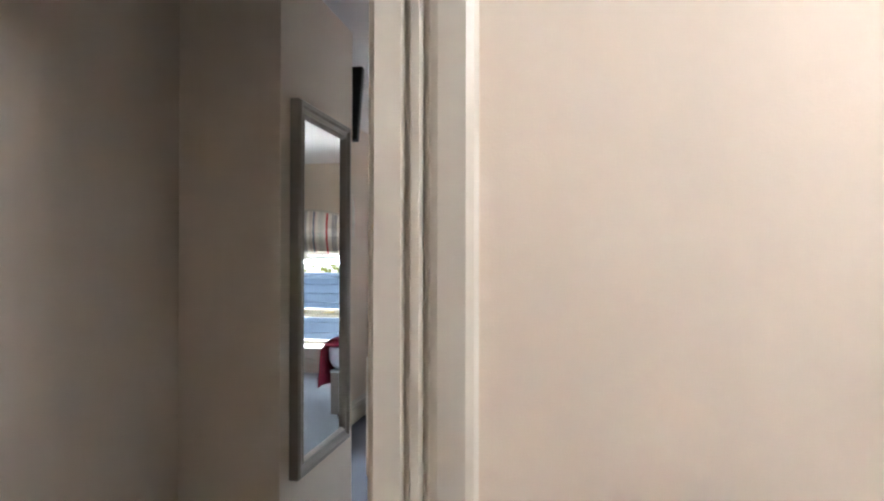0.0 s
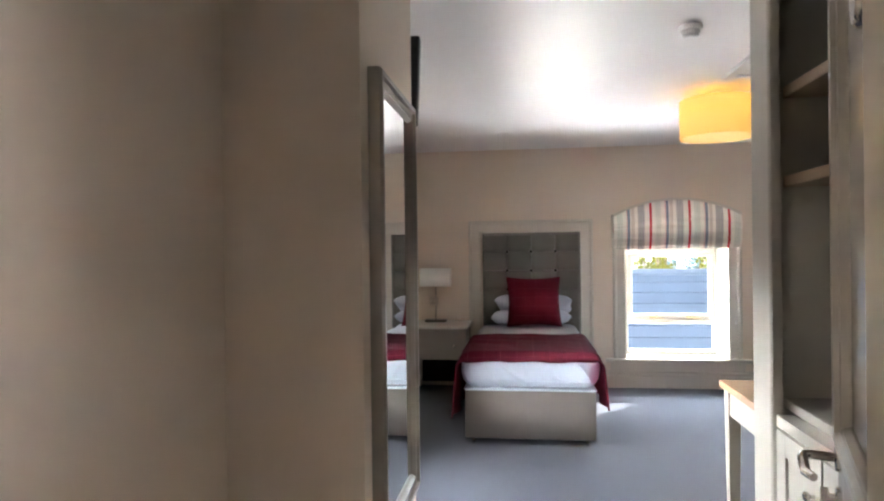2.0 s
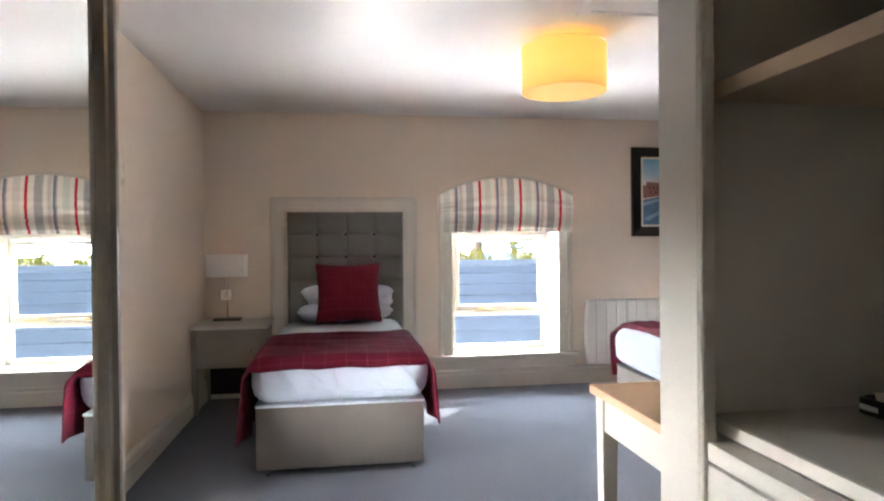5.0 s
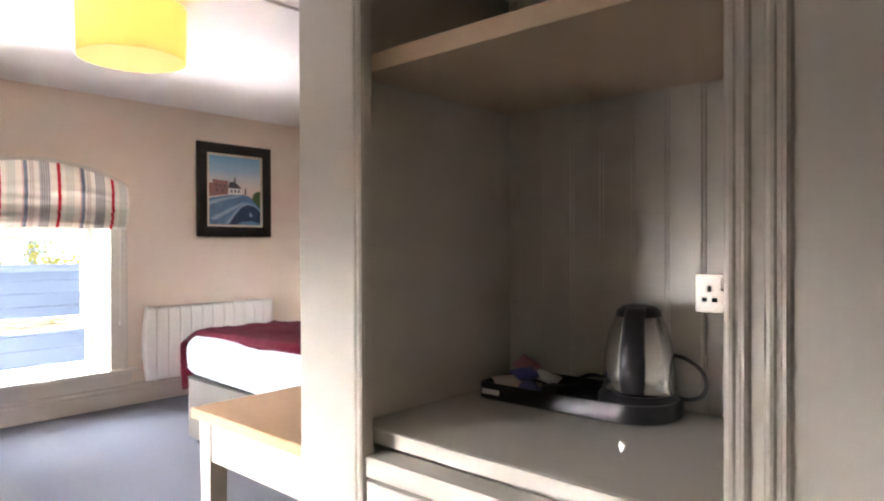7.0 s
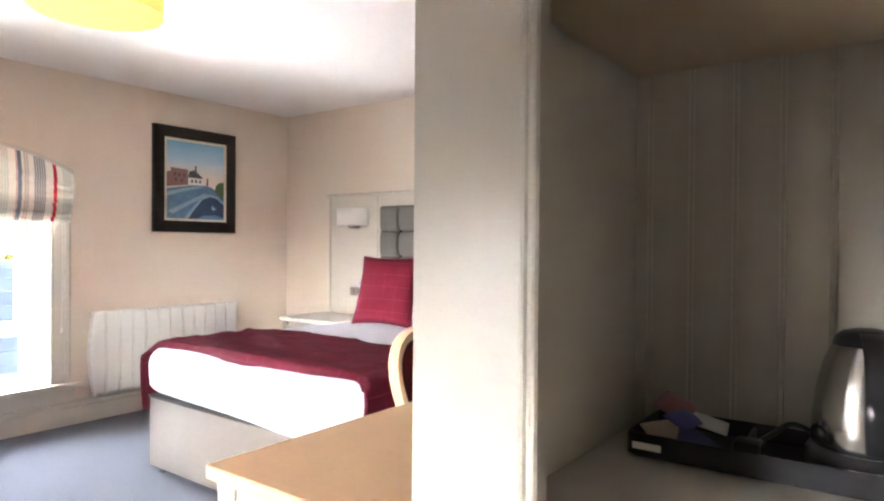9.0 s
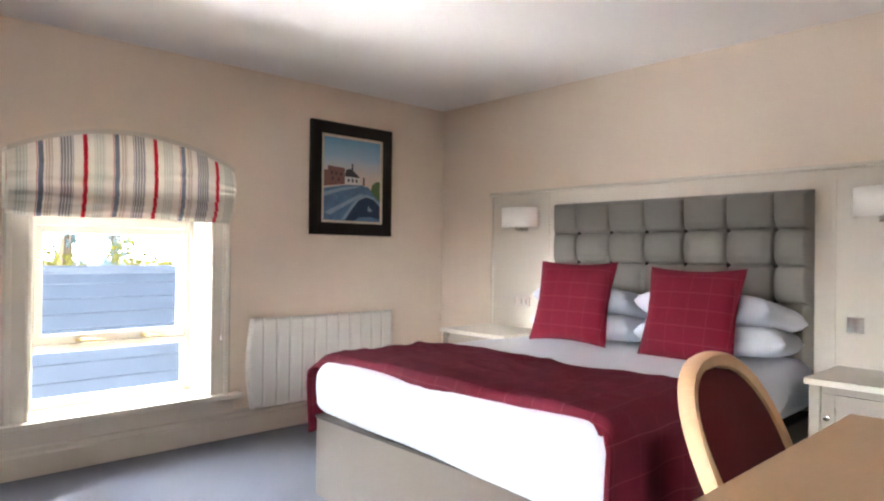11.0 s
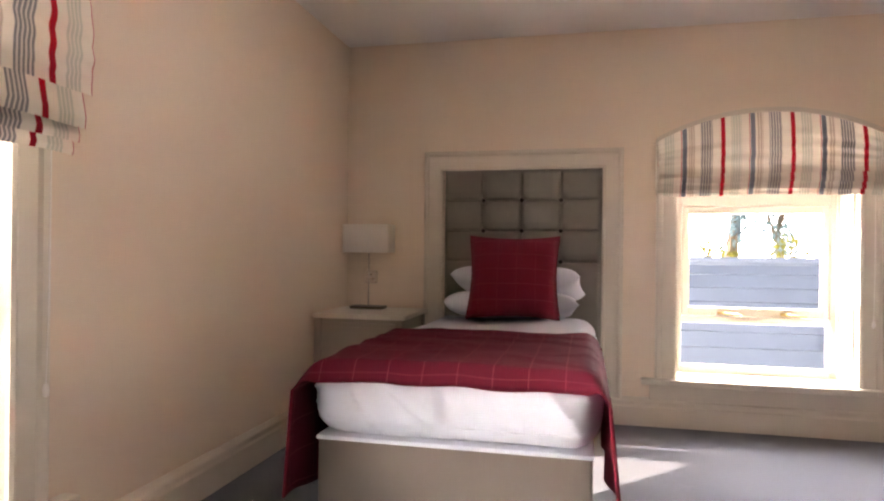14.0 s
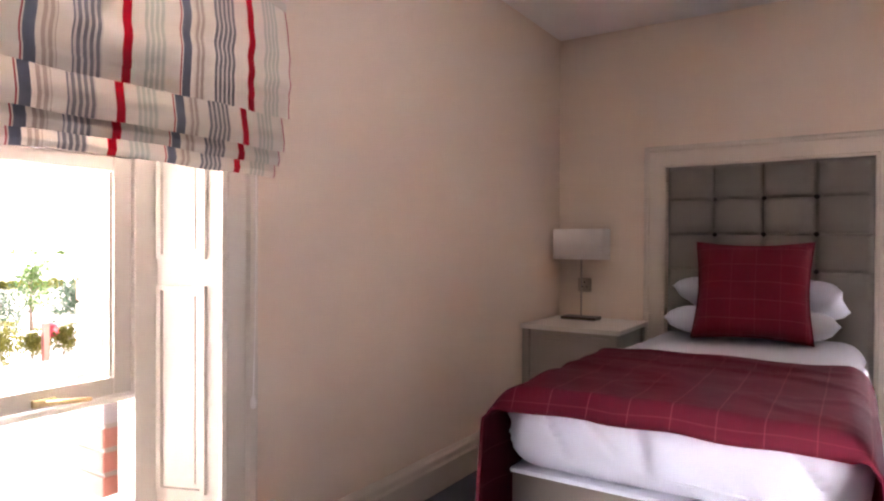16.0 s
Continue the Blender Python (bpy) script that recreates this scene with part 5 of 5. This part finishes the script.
part("end_cap", sheet(6, 20, lambda u, v: (RX0 + 0.024 - 0.030 * math.sin(math.pi * v), RY + u * (NORTH - 0.03 - RY), RZ0 + v * (RZ1 - RZ0))), WHITEMET, rad, "", 60)
part("end_cap", sheet(6, 20, lambda u, v: (RX1 - 0.004, RY + u * (NORTH - 0.03 - RY), RZ0 + v * (RZ1 - RZ0))), WHITEMET, rad, "", 60)
part("bracket", box(2.25, NORTH - 0.026, 0.30, 2.32, NORTH, 0.60), WHITEMET, rad)
part("bracket", box(2.85, NORTH - 0.026, 0.30, 2.92, NORTH, 0.60), WHITEMET, rad)

# picture
pic = thing("framed_painting", (2.835, NORTH, 1.32), "harbour-bridge painting in a broad dark frame", "picture")
AX0, AX1, AZ0, AZ1 = 2.478, 3.192, 1.320, 2.132
four_rails(pic, DARKWOOD, (AX0, AZ0), (AX1, AZ1), ('y', NORTH), (0, -1, 0), [(0, 0), (0, 0.030), (0.010, 0.040), (0.045, 0.036), (0.075, 0.026), (0.088, 0.024), (0.088, 0)])
four_rails(pic, CREAM, (AX0 + 0.088, AZ0 + 0.088), (AX1 - 0.088, AZ1 - 0.088), ('y', NORTH), (0, -1, 0), [(0, 0), (0, 0.026), (0.004, 0.028), (0.018, 0.022), (0.018, 0)], "cream inner slip")
cv = part("canvas", box(AX0 + 0.10, NORTH - 0.016, AZ0 + 0.10, AX1 - 0.10, NORTH - 0.006, AZ1 - 0.10), PAINTED_SKY, pic, "painted blue sky")


def dab(pts, material, k, nm):
    bm = bmesh.new()
    w, h = AX1 - AX0 - 0.212, AZ1 - AZ0 - 0.212
    fa = bm.faces.new([bm.verts.new((AX0 + 0.106 + u * w, NORTH - 0.0164 - 0.0004 * k, AZ0 + 0.106 + v * h)) for u, v in pts])
    part(nm, bm, material, cv)


dab([(0, 0), (1, 0), (1, 0.26), (0.90, 0.36), (0.78, 0.43), (0.66, 0.45), (0.40, 0.44), (0, 0.38)], PAINT_WATER, 1, "painted_bridge")
dab([(0, 0.28), (0.30, 0.36), (0.60, 0.42), (0.64, 0.44), (0.35, 0.41), (0, 0.33)], PAINT_PALE, 2, "painted_parapet")
dab([(0.02, 0.09), (0.10, 0.06), (0.72, 0.335), (0.62, 0.335)], PAINT_PALE, 2, "painted_parapet")
dab([(0.30, 0.01), (0.46, 0.17), (0.60, 0.29), (0.75, 0.335), (0.89, 0.31), (1, 0.23), (1, 0.01)], PAINT_PALE, 3, "painted_arch_edge")
dab([(0.36, 0.0), (0.50, 0.155), (0.62, 0.265), (0.75, 0.305), (0.88, 0.28), (1, 0.20), (1, 0.0)], PAINT_BRIDGE, 4, "painted_arch")
dab([(0.52, 0.0), (0.62, 0.05), (0.84, 0.06), (1, 0.03), (1, 0.0)], PAINT_WATER, 5, "painted_water")
dab([(0.77, 0.14), (0.79, 0.20), (0.82, 0.16), (0.86, 0.15), (0.82, 0.12)], PAINT_PALE, 5, "painted_boat")
dab([(0, 0.40), (0, 0.60), (0.07, 0.60), (0.07, 0.655), (0.36, 0.64), (0.36, 0.445)], PAINT_RED, 2, "painted_house")
for u, v in ((0.12, 0.55), (0.20, 0.545), (0.28, 0.54), (0.14, 0.48), (0.24, 0.475)):
    dab([(u, v), (u + 0.03, v), (u + 0.03, v + 0.04), (u, v + 0.04)], PAINT_DARK, 3, "painted_window")
dab([(0.36, 0.445), (0.36, 0.54), (0.62, 0.535), (0.63, 0.45)], PAINT_WHITE, 3, "painted_house")
for u in (0.41, 0.48, 0.55):
    dab([(u, 0.475), (u + 0.035, 0.475), (u + 0.035, 0.515), (u, 0.515)], PAINT_DARK, 4, "painted_window")
dab([(0.36, 0.54), (0.38, 0.62), (0.46, 0.64), (0.54, 0.60), (0.63, 0.535)], PAINT_DARK, 4, "painted_roof")
dab([(0.475, 0.62), (0.478, 0.70), (0.505, 0.70), (0.505, 0.60)], PAINT_DARK, 5, "painted_chimney")
dab([(0.68, 0.45), (0.685, 0.55), (0.71, 0.55), (0.715, 0.45)], PAINT_DARK, 5, "painted_chimney")
dab([(0.83, 0.38), (0.85, 0.46), (0.93, 0.51), (1.0, 0.51), (1.0, 0.26), (0.92, 0.31)], PAINT_GREEN, 6, "painted_bush")


def roman_blind(name_label, m, deep, edge, crown, folds, sag, shift=0.0, hw=0.592):
    """A gathered Roman blind on an arched board: x across, room side towards -y, origin on the wall at floor level."""
    b = thing("roman_blind", (0, 0, 0), name_label, "blind", "striped blinds")

    def top(x):
        return edge + crown * (1 - (abs(x) / hw) ** 2.1)
    main = folds[-1][0]

    def f(u, v):
        x = (u * 2 - 1) * hw
        nf = len(folds)
        if v < 0.7:
            k = v / 0.7 * (nf - 1)
            i = min(int(k), nf - 2)
            q = k - i
            z = folds[i][0] + (folds[i + 1][0] - folds[i][0]) * q
            y = folds[i][1] + (folds[i + 1][1] - folds[i][1]) * q
            tier = k // 3.9
            z += sag * (0.6 * math.sin(x * 7 + 1) * (1 - v) + wob(x, tier * 1.7, 5, 3, 1.0) * (1 - 0.4 * v) - 0.2 * math.sin(x * 23 + tier))
            y += wob(x, v, 9, 9, 0.004)
        else:
            q = (v - 0.7) / 0.3
            zl = main + sag * wob(x, 3 * 1.7, 5, 3, 1.0) * 0.72 * (1 - q)
            z = zl + (top(x) - zl) * q
            y = folds[-1][1] + 0.012 * q + wob(x, q * 2, 2, 3.5, 0.009) * (1 - q) - 0.008 * math.sin(q * math.pi)
            x += wob(x, q, 4, 3, 0.006) * (1 - q)
        return (x - shift, -0.098 + y * deep, z)
    fabric = solid(part("fabric", sheet(90, 130, f), BLIND, b, "cream fabric with red, blue and grey stripes", 60, local=True), 0.003)
    fabric.location.x = shift
    bd = bmesh.new()
    n = 24
    rows = []
    for k in range(n + 1):
        x = -hw + 2 * hw * k / n
        z = top(x)
        rows.append([bd.verts.new(c) for c in ((x, -0.146, z - 0.003), (x, -0.146, z + 0.021), (x, 0.0, z + 0.021), (x, 0.0, z - 0.003))])
    for k in range(n):
        for i in range(4):
            bd.faces.new((rows[k][i], rows[k][(i + 1) % 4], rows[k + 1][(i + 1) % 4], rows[k + 1][i]))
    bd.faces.new(rows[0])
    bd.faces.new(rows[-1][::-1])
    part("arched_board", bd, TRIM, b, "arched board edge", local=True)
    for s in (-1, 1):
        part("side_return", sheet(4, 10, lambda u, v: (s * hw, -0.098 * (1 - u), 1.40 + v * (edge - 1.40))), BLIND, b, "", 60, local=True)
    part("cord", tube([(hw - 0.03, -0.05, 1.38), (hw - 0.028, -0.045, 0.9), (hw - 0.03, -0.04, 0.66)], 0.002, 6), WHITEPL, b, "white pull cord", local=True)
    part("cord_cleat", lathe([(0, -0.02), (0.008, -0.015), (0.010, 0.0), (0.006, 0.018), (0, 0.02)], hw - 0.03, -0.04, 0.65, 12), WHITEPL, b, "small white cord pull", 50, local=True)
    b.matrix_world = m
    return b


# (height, distance from the wall side) down and up the stacked folds, from the hem to the flat upper part
FOLDS_SHORT = [(1.370, -0.002), (1.386, -0.006), (1.412, -0.002), (1.416, -0.006), (1.401, -0.014), (1.425, -0.016), (1.460, -0.010), (1.464, -0.014),
               (1.436, -0.024), (1.465, -0.025), (1.497, -0.018), (1.502, -0.022), (1.488, -0.032), (1.530, -0.028)]
FOLDS_DEEP = [(1.335, 0.000), (1.350, -0.004), (1.395, 0.002), (1.400, -0.004), (1.371, -0.014), (1.392, -0.017), (1.440, -0.008), (1.445, -0.014),
              (1.409, -0.027), (1.440, -0.030), (1.535, -0.018), (1.540, -0.024), (1.500, -0.042), (1.540, -0.042)]
bl1 = roman_blind("gathered striped Roman blind with an arched top", pose((W1A + W1B) / 2 - 0.02, NORTH, 0), 1.9, 1.685, 0.150, FOLDS_SHORT, 0.010)
bl2 = roman_blind("gathered striped Roman blind with stacked folds over the yard window", pose(WEST, (W2A + W2B) / 2 + 0.03, -0.03, 0, 0, 90), 1.5, 1.82, 0.07, FOLDS_DEEP, 0.008, -0.045, 0.574)

# ---- outdoors ----
GZ = -3.3
setting("ground", box(-900, -500, GZ - 0.3, 700, 1200, GZ), GRASS, "dry grass and fields reaching the horizon")
yard = setting("pavement", box(-34, -25, GZ, -1.75, 30, GZ + 0.02), PAVE, "pale sunlit concrete yard")


def clump_crown(bm, c, r, n, leaf, seed, squash=1.0):
    rnd = random.Random(seed)
    for k in range(n):
        d = Vector((rnd.gauss(0, 1), rnd.gauss(0, 1), rnd.gauss(0, 1))).normalized() * r * rnd.random() ** 0.4
        d.z *= squash
        p = Vector(c) + d
        q = Euler((rnd.random() * 6.3, rnd.random() * 6.3, rnd.random() * 6.3)).to_matrix()
        s = leaf * (0.6 + 0.8 * rnd.random())
        vs = [bm.verts.new(p + q @ Vector(v) * s) for v in ((-1, 0, 0), (-0.1, 0.5, 0.15), (1, 0, 0), (-0.1, -0.5, 0.15))]
        bm.faces.new((vs[0], vs[1], vs[2]))
        bm.faces.new((vs[0], vs[2], vs[3]))


def tree(x, y, h, r, material, seed, label, leaf=0.16, slim=1.0, group="trees beyond the windows"):
    t = thing("tree", (x, y, GZ), label, "tree", group)
    rnd = random.Random(seed)
    tk = bmesh.new()
    tube([(x, y, GZ), (x + 0.05 * h * rnd.uniform(-1, 1), y, GZ + h * 0.4), (x, y, GZ + h * 0.8)], [0.035 * h, 0.024 * h, 0.008 * h], 9, tk)
    cr = bmesh.new()
    for k in range(7):
        a = k * 2.4
        zz = GZ + h * (0.35 + 0.09 * k)
        e = (x + r * 0.55 * math.cos(a), y + r * 0.55 * math.sin(a), zz + 0.1 * h)
        tube([(x, y, zz - 0.05 * h), e], [0.012 * h, 0.004 * h], 6, tk)
        clump_crown(cr, e, r * 0.62, 150, leaf * h / 5, seed + k, slim)
    clump_crown(cr, (x, y, GZ + h * 0.88), r * 0.5, 160, leaf * h / 5, seed + 20, slim)
    part("trunk", tk, BARK, t)
    part("crown", cr, material, t)
    return t


# slate-roofed neighbour seen through the north window
nb = thing("neighbouring_building", (2.0, 13.0, GZ), "long neighbouring building with a blue-grey slate roof", "building")
RIDGE_Y, RIDGE_Z, EAVE_Y, EAVE_Z = 13.2, 0.93, 10.7, -1.55
part("wall", box(-7, EAVE_Y + 0.25, GZ, 12, 15.7, EAVE_Z + 0.1), BRICK, nb)
rf = bmesh.new()
a = [rf.verts.new(p) for p in ((-7.2, EAVE_Y, EAVE_Z - 0.03), (-7.2, RIDGE_Y, RIDGE_Z - 0.03), (-7.2, 15.9, EAVE_Z - 0.03), (12.2, EAVE_Y, EAVE_Z - 0.03), (12.2, RIDGE_Y, RIDGE_Z - 0.03), (12.2, 15.9, EAVE_Z - 0.03))]
for i in ((0, 1, 4, 3), (1, 2, 5, 4), (0, 2, 1), (3, 4, 5), (0, 3, 5, 2)):
    rf.faces.new([a[k] for k in i])
roof = part("roof", rf, SLATE, nb)
sl = bmesh.new()
rnd = random.Random(4)
slope = Vector((0, RIDGE_Y - EAVE_Y, RIDGE_Z - EAVE_Z))
ln = slope.length
up = slope / ln
nrm = Vector((0, -up.z, up.y))
courses = 15
for c in range(courses):
    x = -4.0 - (c % 2) * 0.16
    while x < 8.0:
        w = 0.32
        o = Vector((x, EAVE_Y, EAVE_Z)) + up * (ln * c / courses)
        t0 = 0.022 + 0.010 * rnd.random()
        q = [o + nrm * t0, o + Vector((w - 0.008, 0, 0)) + nrm * (t0 + 0.006 * rnd.random()), o + Vector((w - 0.008, 0, 0)) + up * (ln / courses * 1.25) + nrm * 0.004, o + up * (ln / courses * 1.25) + nrm * 0.004]
        low = [o, o + Vector((w - 0.008, 0, 0))]
        vs = [sl.verts.new(v) for v in q] + [sl.verts.new(v) for v in low]
        sl.faces.new(vs[:4])
        sl.faces.new((vs[0], vs[4], vs[5], vs[1]))
        x += w
tagged(part("slates", sl, SLATE, roof), kind="stuff")
part("ridge_tile", tube([(-7.2, RIDGE_Y, RIDGE_Z), (12.2, RIDGE_Y, RIDGE_Z)], 0.07, 10), SLATE, nb)
tree(4.9, 26, 8.2, 0.42, LEAFBLUE, 3, "tall slim dark cypress behind the slate roof", 0.055, 2.6)
tree(6.3, 26.5, 7.0, 0.70, LEAFBLUE, 9, "dark conifer behind the slate roof", 0.065, 1.8)
for k, (x, y, h, r) in enumerate(((3.4, 21, 4.4, 0.7), (5.6, 22, 4.45, 0.8), (7.6, 22, 4.5, 0.9), (1.6, 21, 4.4, 0.7), (9.6, 23, 4.5, 1.0), (-0.4, 21, 4.4, 0.8))):
    tree(x, y, h, r, LEAFPALE, 13 + 4 * k, "sunlit leafy shrub tree behind the slate roof", 0.08)

# brick quoins of the west window, set outside its frame
for s, y in ((1, W2B - 0.150), (-1, W2A + 0.075)):
    q = thing("brick_jamb", (WEST - 0.41, y, 0.2), "red and grey brick jamb outside the window", "brickwork", kind="structure")
    part("mortar_core", box(WEST - 0.50, min(y, y + s * 0.5), -0.4, WEST - 0.352, max(y, y + s * 0.5), 1.9), MORTAR, q)
    for k in range(20):
        z = 0.02 + k * 0.075
        w = 0.215 if k % 2 else 0.105
        part("brick", box(WEST - 0.51, min(y - s * 0.006, y + s * w), z, WEST - 0.352 + 0.001, max(y - s * 0.006, y + s * w), z + 0.065, 0.004, 1), BRICKGREY if k % 4 == 3 else BRICK, q)
wl = setting("wall_outer_brick", boxes((WEST - 0.46, -1.0, GZ, WEST - 0.351, W2A - 0.46, 3.0), (WEST - 0.46, W2B + 0.46, GZ, WEST - 0.351, 8.6, 3.0)), BRICK, "red brick outer wall")

hd = thing("hedge", (-16.6, 12.2, GZ), "clipped green hedge along the yard", "hedge")
hb = bmesh.new()
for k in range(34):
    clump_crown(hb, (-16.75 - k * 0.009, 9.6 + k * 0.118, GZ + 0.26), 0.36, 150, 0.075, 300 + k, 0.8)
tagged(part("leaves", hb, LEAF, hd), kind="stuff")
fh = thing("hedge", (-63, 39, GZ), "low yellowing field hedge far across the grass", "hedge")
hb = bmesh.new()
rnd = random.Random(5)
for k in range(40):
    if rnd.random() < 0.8:
        clump_crown(hb, (-66.5 + k * 0.17, 28 + k * 0.5, GZ + 0.45), rnd.uniform(0.5, 0.8), 60, 0.22, 700 + k, 0.7)
tagged(part("leaves", hb, LEAFPALE, fh), kind="stuff")
pg = thing("garden_rail", (-24.8, 18, GZ), "white timber rails on red brick posts", "fence")
for x, y in ((-24.8, 16.15), (-24.95, 17.5), (-24.8, 18.78), (-24.6, 20.1)):
    part("post", box(x - 0.10, y - 0.10, GZ, x + 0.10, y + 0.10, GZ + 1.42), BRICK, pg)
for x, z, y0, y1 in ((-24.95, 1.50, 16.0, 19.2), (-24.55, 1.40, 16.6, 20.4)):
    part("rail", box(x - 0.06, y0, GZ + z, x + 0.06, y1, GZ + z + 0.12, 0.01), WEATHERED, pg)
shd = thing("garden_shed", (-26.2, 20.1, GZ), "low brick shed with a blue door and white bars", "shed")
part("wall", box(-27.6, 19.1, GZ, -25.72, 21.6, GZ + 1.85), BRICK, shd)
dd = part("door", box(-25.73, 19.44, GZ, -25.66, 20.04, GZ + 1.95), BLUEPAINT, shd, "blue painted door")
for y in (19.56, 19.78):
    part("bar", box(-25.665, y, GZ + 0.55, -25.63, y + 0.11, GZ + 1.75), WEATHERED, dd)
part("bar", box(-25.668, 19.56, GZ + 1.0, -25.64, 19.89, GZ + 1.1), WEATHERED, dd)
part("roof", box(-27.7, 19.0, GZ + 1.85, -25.6, 21.7, GZ + 1.95), ROOFTILE, shd)
sg = thing("parasol", (-25.6, 16.7, GZ), "closed red garden parasol", "parasol")
part("canopy", lathe([(0.0, 1.35), (0.22, 1.25), (0.34, 0.95), (0.22, 0.75), (0, 0.75)], -25.6, 16.7, GZ, 14), REDPAINT, sg)
part("pole", lathe([(0.03, 0), (0.03, 0.8)], -25.6, 16.7, GZ, 8), WEATHERED, sg)
tree(-33.8, 19.7, 3.3, 0.95, LEAF, 31, "pale leafy tree by the yard", 0.11)
tree(-26.6, 18.3, 2.7, 1.1, LEAFDARK, 35, "dark leafy tree beside the shed", 0.16)
tree(-26.9, 19.0, 2.4, 0.9, LEAFDARK, 41, "dark leafy tree beside the shed", 0.16)
tree(-32.5, 17.6, 1.7, 1.3, LEAFDARK, 43, "low dark bush by the yard", 0.22)
for k, (x, y, h, r) in enumerate(((-25.2, 14.6, 1.2, 0.8), (-25.5, 16.0, 0.9, 0.5), (-25.4, 17.1, 1.0, 0.6), (-25.0, 13.4, 1.1, 0.8))):
    tree(x, y, h, r, LEAFPALE, 51 + 3 * k, "low sunlit yellow-green bush by the rails", 0.30)
fw = thing("far_trees", (-150, 120, GZ), "distant line of trees and hedges across the fields", "woodland", kind="stuff")
fb = bmesh.new()
rnd = random.Random(8)
for k in range(70):
    a = radians(rnd.uniform(120, 178))
    r0 = rnd.choice((170, 220, 260, 290))
    clump_crown(fb, (r0 * math.cos(a), r0 * math.sin(a), GZ + 1.2), rnd.uniform(1.2, 2.8), 70, 0.6, 900 + k, 0.6)
part("leaves", fb, LEAF, fw)

# bright hazy sky beyond the fields
setting("backdrop_west", box(-330, -260, GZ, -329, 420, 80), SKYGLOW_WEST, "bright hazy white sky")
setting("backdrop_north", box(-300, 329, GZ, 300, 330, 80), SKYGLOW, "bright hazy white sky")
